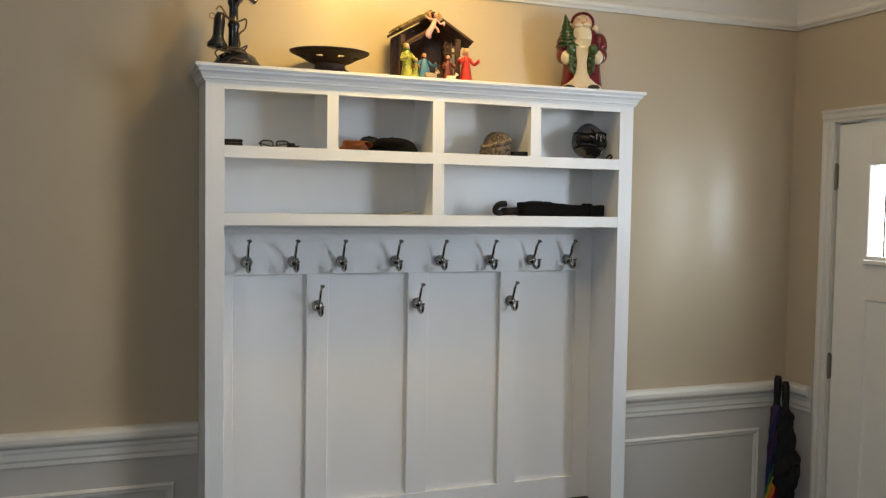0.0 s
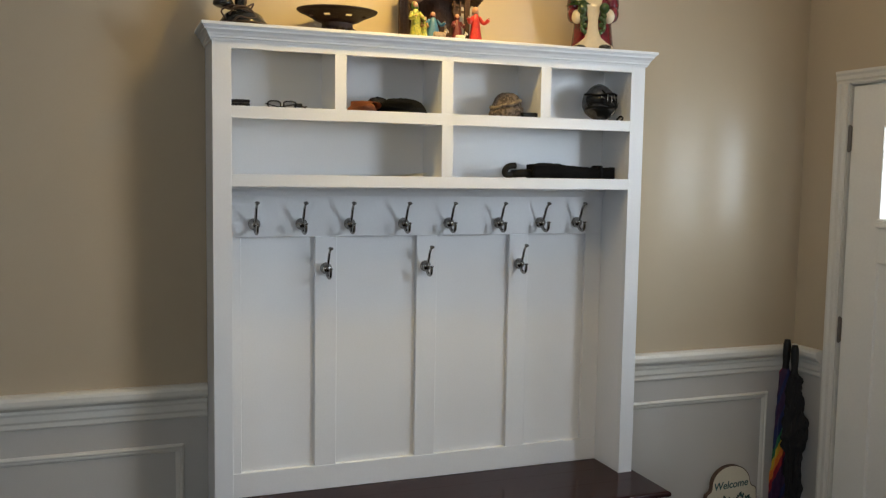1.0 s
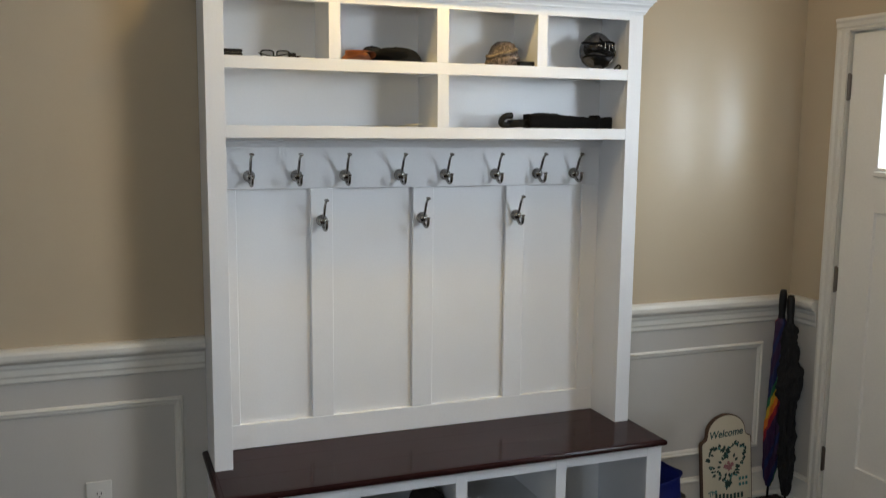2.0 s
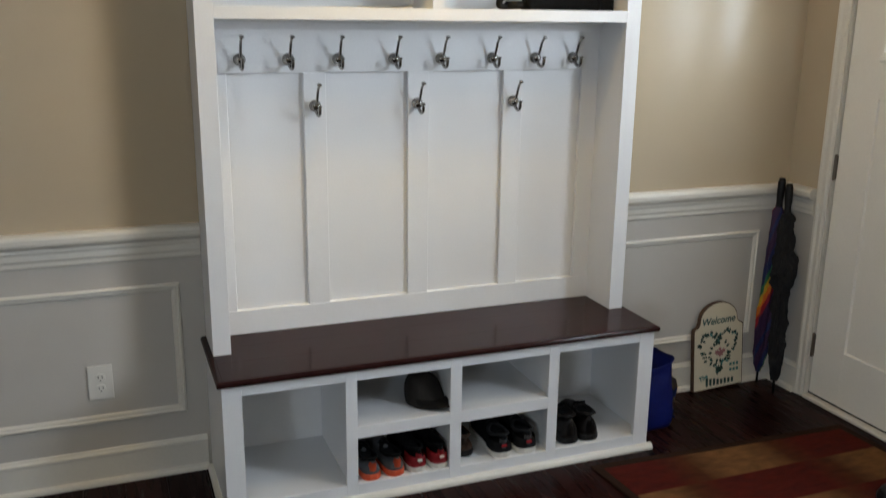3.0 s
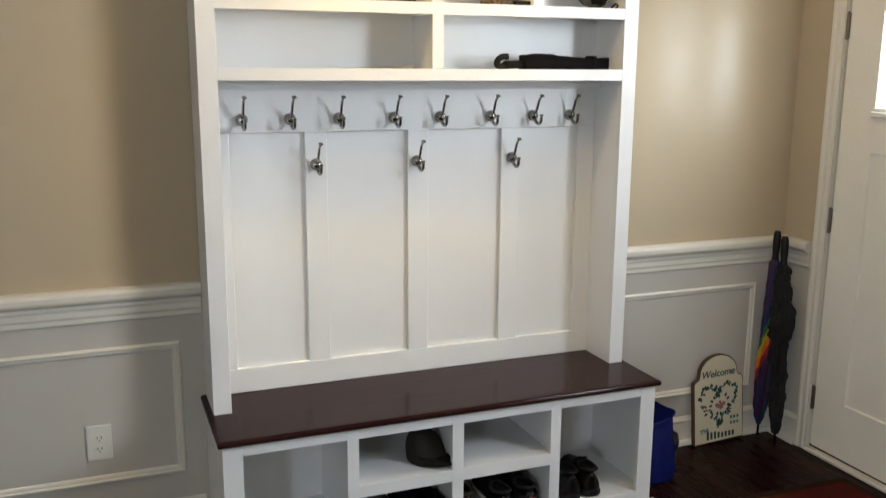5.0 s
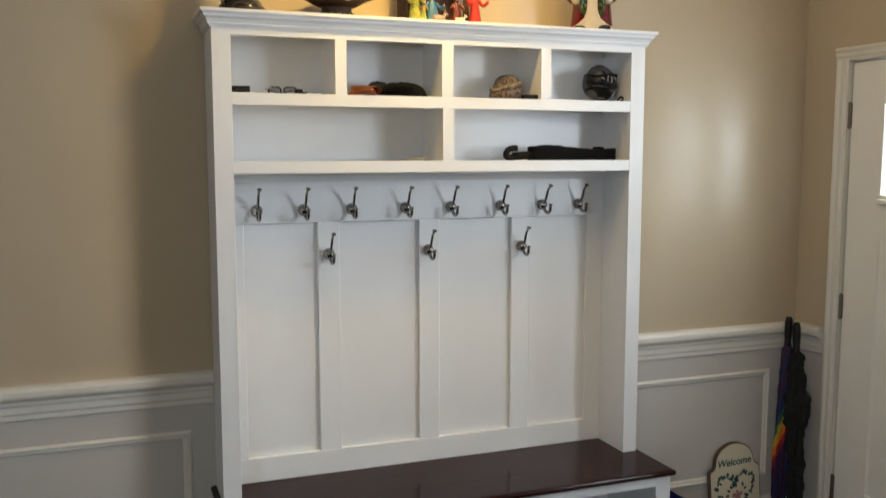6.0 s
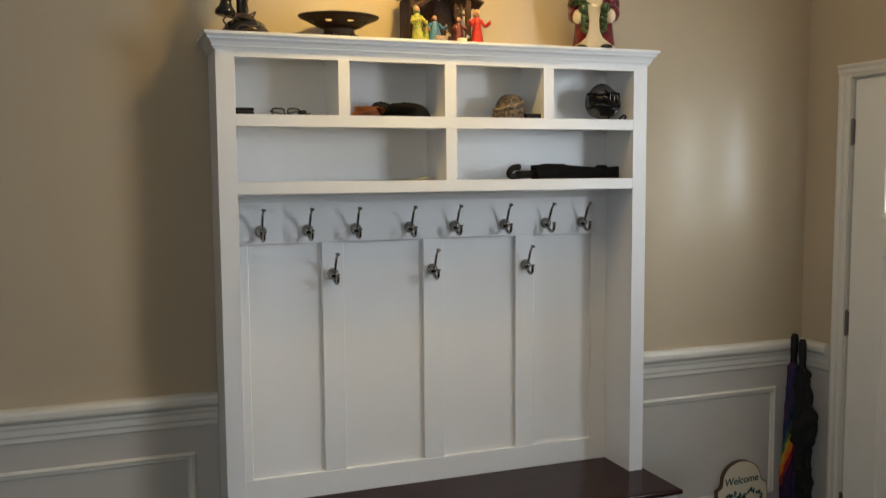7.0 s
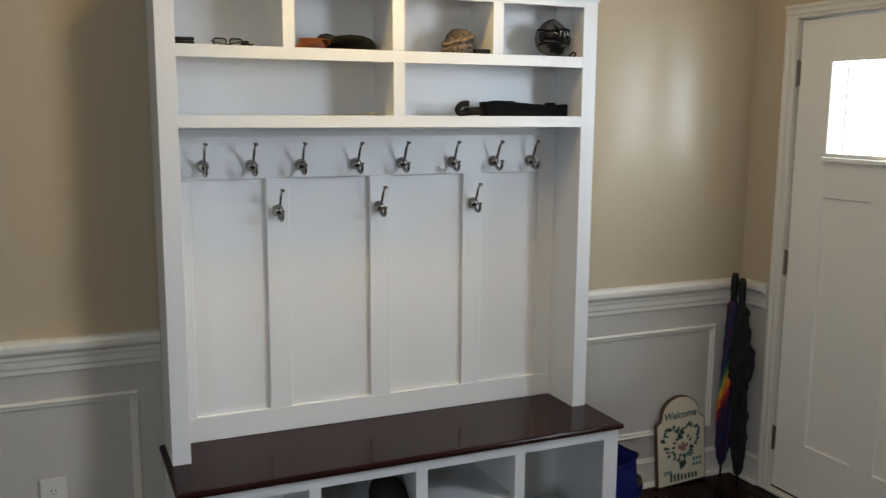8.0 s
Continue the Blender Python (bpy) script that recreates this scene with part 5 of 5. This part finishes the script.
lettering("Welcome", 0.046, -0.004, 0.307, 0, "sign_dark_teal", "lettering")
lettering("The", 0.030, -0.080, 0.052, 18, "sign_teal", "lettering")
bm = bmesh.new()
for k in range(8):
    x = -0.068 + 0.020 * k
    add_box(bm, x, x + 0.012, -0.0022, -0.0014, 0.016, (0.056, 0.050, 0.050, 0.044, 0.040, 0.042, 0.040, 0.040)[k])
part("writing_bars", bm, "sign_green", face, local=True)
bm = bmesh.new()
for r in range(2):
    for k in range(3):
        x = 0.062 + 0.018 * k
        add_box(bm, x, x + 0.012, -0.0022, -0.0014, 0.096 - 0.026 * r, 0.110 - 0.026 * r)
part("writing_bars", bm, "sign_teal", face, local=True)


def leaf(bm, x, z, ang, size, y=-0.0026):
    m = Matrix.Translation((x, y, z)) @ pose(0, 0, 0, 0, ang, 0)
    pts = [(0, 0), (0.30, 0.35), (0.34, 0.7), (0, 1.25), (-0.34, 0.7), (-0.30, 0.35)]
    add_loft(bm, [[m @ Vector((size * u, 0, size * v)) for u, v in pts], [m @ Vector((size * u, 0.0012, size * v)) for u, v in pts]])


rng = random.Random(11)
greens, teals, stems = bmesh.new(), bmesh.new(), []
for k in range(64):
    t = 2 * math.pi * k / 64
    x = 0.099 * math.sin(t) ** 3
    z = 0.188 + 0.0064 * (13 * math.cos(t) - 5 * math.cos(2 * t) - 2 * math.cos(3 * t) - math.cos(4 * t))
    stems.append((x, -0.0022, z))
    for s in range(2):
        leaf(teals if rng.random() < 0.2 else greens, x + rng.uniform(-0.005, 0.005), z + rng.uniform(-0.005, 0.005), rng.uniform(0, 360), rng.uniform(0.010, 0.019), -0.0026 - 0.0003 * s)
part("leaves", greens, "sign_green", face, local=True)
part("leaves", teals, "sign_teal", face, local=True)
bm = bmesh.new()
for cx, cz, rr in ((0.010, 0.165, 0.017), (-0.010, 0.172, 0.012), (0.026, 0.176, 0.011), (0.006, 0.186, 0.008)):
    for k in range(6):
        leaf(bm, cx, cz, 60 * k + 10, rr * 0.9, -0.0034)
part("flower", bm, "sign_pink", face, local=True)
bm = bmesh.new()
for cx, cz, a in ((-0.030, 0.190, -60), (-0.036, 0.176, -100), (0.042, 0.190, 50), (0.044, 0.170, 110), (0.010, 0.140, 180), (-0.006, 0.142, 200), (-0.022, 0.200, -20), (0.034, 0.205, 20)):
    leaf(bm, cx, cz, a, 0.017, -0.0032)
part("leaves", bm, "sign_green", face, local=True)


def umbrella(name, tip, top, label, cloths, widths, seed, crumple=0.0, twist=1.2, sag=0.0):
    """A rolled stick umbrella standing on its tip; widths: (share of the cloth's length, radius)."""
    tip, top = Vector(tip), Vector(top)
    axis = (top - tip).normalized()
    length = (top - tip).length
    m = Matrix.Translation(tip) @ axis.to_track_quat("Z", "Y").to_matrix().to_4x4()
    ob = thing(name, m, label, "umbrella", "umbrellas in the corner")
    part("ferrule", add_lathe(bmesh.new(), [(0.003, 0.0), (0.0055, 0.004), (0.0055, 0.055), (0.010, 0.065)], Matrix(), 10), "gloss_black", ob, smooth=True, local=True)
    n, bm, rings = 96, bmesh.new(), []
    for k in range(141):
        t = k / 140
        z = 0.058 + t * (length * 0.87 - 0.058)
        j = max(i for i, w in enumerate(widths[:-1]) if w[0] <= t)
        (t0, r0), (t1, r1) = widths[j], widths[j + 1]
        f = (t - t0) / (t1 - t0)
        r = r0 + (r1 - r0) * f * f * (3 - 2 * f)
        loose = max(0.0, r - 0.030) / 0.020
        side = m.to_3x3().inverted() @ Vector((0.94, -0.34, 0)) * sag * loose
        ring = []
        for i in range(n):
            a = 2 * math.pi * i / n
            pleat = 1 + 0.17 * math.cos(8 * a + 4 * t + seed) * math.sin(math.pi * min(1, t + 0.1))
            pleat += crumple * noise.noise((2.2 * math.cos(a) + seed, 2.2 * math.sin(a), 13 * t)) + 0.5 * crumple * noise.noise((5 * math.cos(a), 5 * math.sin(a) + seed, 34 * t))
            ring.append((r * pleat * math.cos(a + twist * t) + side.x, r * pleat * math.sin(a + twist * t) + side.y, z))
        rings.append(ring)
    add_loft(bm, rings)
    if len(cloths) > 1:
        bm.faces.ensure_lookup_table()
        for f in bm.faces:
            c = f.calc_center_median()
            a = (math.atan2(c.y, c.x) - 11.0 * c.z / length + 6.2) % (2 * math.pi)
            k = int(a / (2 * math.pi) * len(cloths)) % len(cloths)
            f.material_index = 1 if c.z > 0.66 * length and k in (7, 8, 9) else k
    part("canopy", bm, cloths, ob, smooth=True, local=True)
    z = length * 0.86
    part("handle", add_lathe(bmesh.new(), [(0.010, z - 0.02), (0.014, z), (0.0150, z + 0.01), (0.0135, z + 0.03), (0.0160, length * 0.92), (0.0165, length * 0.98), (0.012, length)], Matrix(), 16), "black_leather", ob, smooth=True, local=True)
    return ob


umbrella("rainbow_umbrella", (2.474, -0.048, 0.0), (2.475, -0.072, 0.965), "rolled rainbow-striped stick umbrella standing in the corner", ["u_purple", "u_purple", "u_blue", "u_purple", "u_purple", "u_blue", "u_blue", "u_green", "u_yellow", "u_orange", "u_red", "u_purple"], [(0, 0.012), (0.05, 0.022), (0.12, 0.028), (0.30, 0.033), (0.55, 0.029), (0.80, 0.027), (0.97, 0.024), (1, 0.014)], 0.4, crumple=0.12)
umbrella("black_umbrella", (2.465, -0.171, 0.0), (2.490, -0.102, 0.945), "loosely rolled black umbrella standing in the corner", ["grey_fabric"], [(0, 0.012), (0.05, 0.023), (0.12, 0.029), (0.30, 0.033), (0.46, 0.028), (0.54, 0.030), (0.60, 0.047), (0.68, 0.049), (0.80, 0.037), (0.97, 0.027), (1, 0.014)], 1.7, crumple=0.42, sag=0.003)

bag = thing("shopping_bag", (1.745, -0.23, 0.0), "blue woven shopping bag standing beside the bench", "bag")
rings = []
for z, gx, gy in ((0.001, 0.0, 0.0), (0.02, 0.008, 0.006), (0.06, 0.010, 0.004), (0.10, 0.004, 0.004), (0.14, 0.004, 0.0), (0.18, 0.0, -0.008), (0.22, -0.002, -0.012), (0.25, -0.004, -0.016), (0.270, 0.006, -0.012)):
    ring = []
    for i in range(28):
        a = 2 * math.pi * i / 28
        c, s = math.cos(a), math.sin(a)
        x = 1.748 + (0.084 + gx) * math.copysign(abs(c) ** 0.35, c)
        y = -0.215 + (0.095 + gy) * math.copysign(abs(s) ** 0.35, s)
        w = 0.020 * noise.noise((13 * x, 13 * y, 19 * z))
        ring.append((x + w, y + 1.4 * w, z + (0.022 * (x - 1.745) / 0.08 + 0.012 * noise.noise((14 * x, 14 * y, 3)) if z > 0.23 else 0)))
    rings.append(ring)
bm = add_loft(bmesh.new(), rings, cap=False)
bm.faces.new([v for v in sorted((v for v in bm.verts if v.co.z < 0.002), key=lambda v: math.atan2(v.co.y + 0.215, v.co.x - 1.745))])
bmesh.ops.solidify(bm, geom=bm.faces[:], thickness=0.0025)
part("body", bm, "blue_bag", bag, smooth=True)
rows = []
for z in (0.02, 0.055, 0.09, 0.125, 0.16, 0.20):
    rows.append([(1.850 + 0.008 * math.sin(45 * z + 19 * y), y, z) for y in (-0.285, -0.24, -0.19, -0.15)])
bm = add_loft(bmesh.new(), rows, cap=False, closed=False)
bmesh.ops.solidify(bm, geom=bm.faces[:], thickness=0.0015)
part("printed_side", bm, "print", bag, "colourful printed gusset", smooth=True)

# ---- the rug ----
rug = thing("entry_rug", (1.335, -0.497, 0.0), "woven rug with blocks of red, brown and gold", "rug")


def rug_slab(u0, u1, v0, v1, z1, edge=0.002):
    bm = box(u0, u1, -v1, -v0, 0.0003, z1, bevel=edge)
    for v in bm.verts:
        x, y = v.co.x, v.co.y
        v.co.x, v.co.y = x - 0.055 * y, y - 0.036 * x
    return bm


part("woven_field", rug_slab(0.034, 1.126, 0.034, 0.676, 0.0085), "rug", rug, local=True)
for a in ((0, 1.16, 0, 0.034), (0, 1.16, 0.676, 0.710), (0, 0.034, 0.034, 0.676), (1.126, 1.16, 0.034, 0.676)):
    part("binding", rug_slab(*a, 0.0095, 0.003), "rug_edge", rug, local=True)

# ---- floor planks ----
W, random_ends = 0.141, random.Random(4)
bm = box(X0, WX + 0.15, Y0, 0, -0.2, -0.012)
floor = single("floor", bm, "dark_gap", "glossy espresso-stained hardwood plank floor", "floor", kind="structure")
rest = bmesh.new()
plank_meshes = {}
for i in range(int((WX - X0) / W) + 2):
    x0 = X0 + i * W
    y = -random_ends.uniform(0.1, 1.1)
    top, ends = 0.0, [0.0]
    while y > Y0:
        ends.append(y)
        y -= random_ends.choice((0.6, 0.9, 1.2))
    ends.append(Y0)
    for b, a in zip(ends, ends[1:]):
        if x0 > -1.3 and b > -1.9:
            key = round(b - a, 3)
            if key not in plank_meshes:
                pb = box(-W / 2 + 0.0006, W / 2 - 0.0006, -key / 2 + 0.0006, key / 2 - 0.0006, -0.012, 0, bevel=0.0004)
                me = bpy.data.meshes.new("plank")
                pb.to_mesh(me)
                pb.free()
                me.materials.append(M["floor"])
                plank_meshes[key] = me
            ob = new("plank", plank_meshes[key])
            ob.parent = floor
            ob.location = (x0 + W / 2, (a + b) / 2, 0)
        else:
            add_box(rest, x0 + 0.0006, x0 + W - 0.0006, a + 0.0006, b - 0.0006, -0.012, 0)
ob = solid("plank_field", rest, "floor")
ob.parent = floor
tagged(ob, kind="stuff")
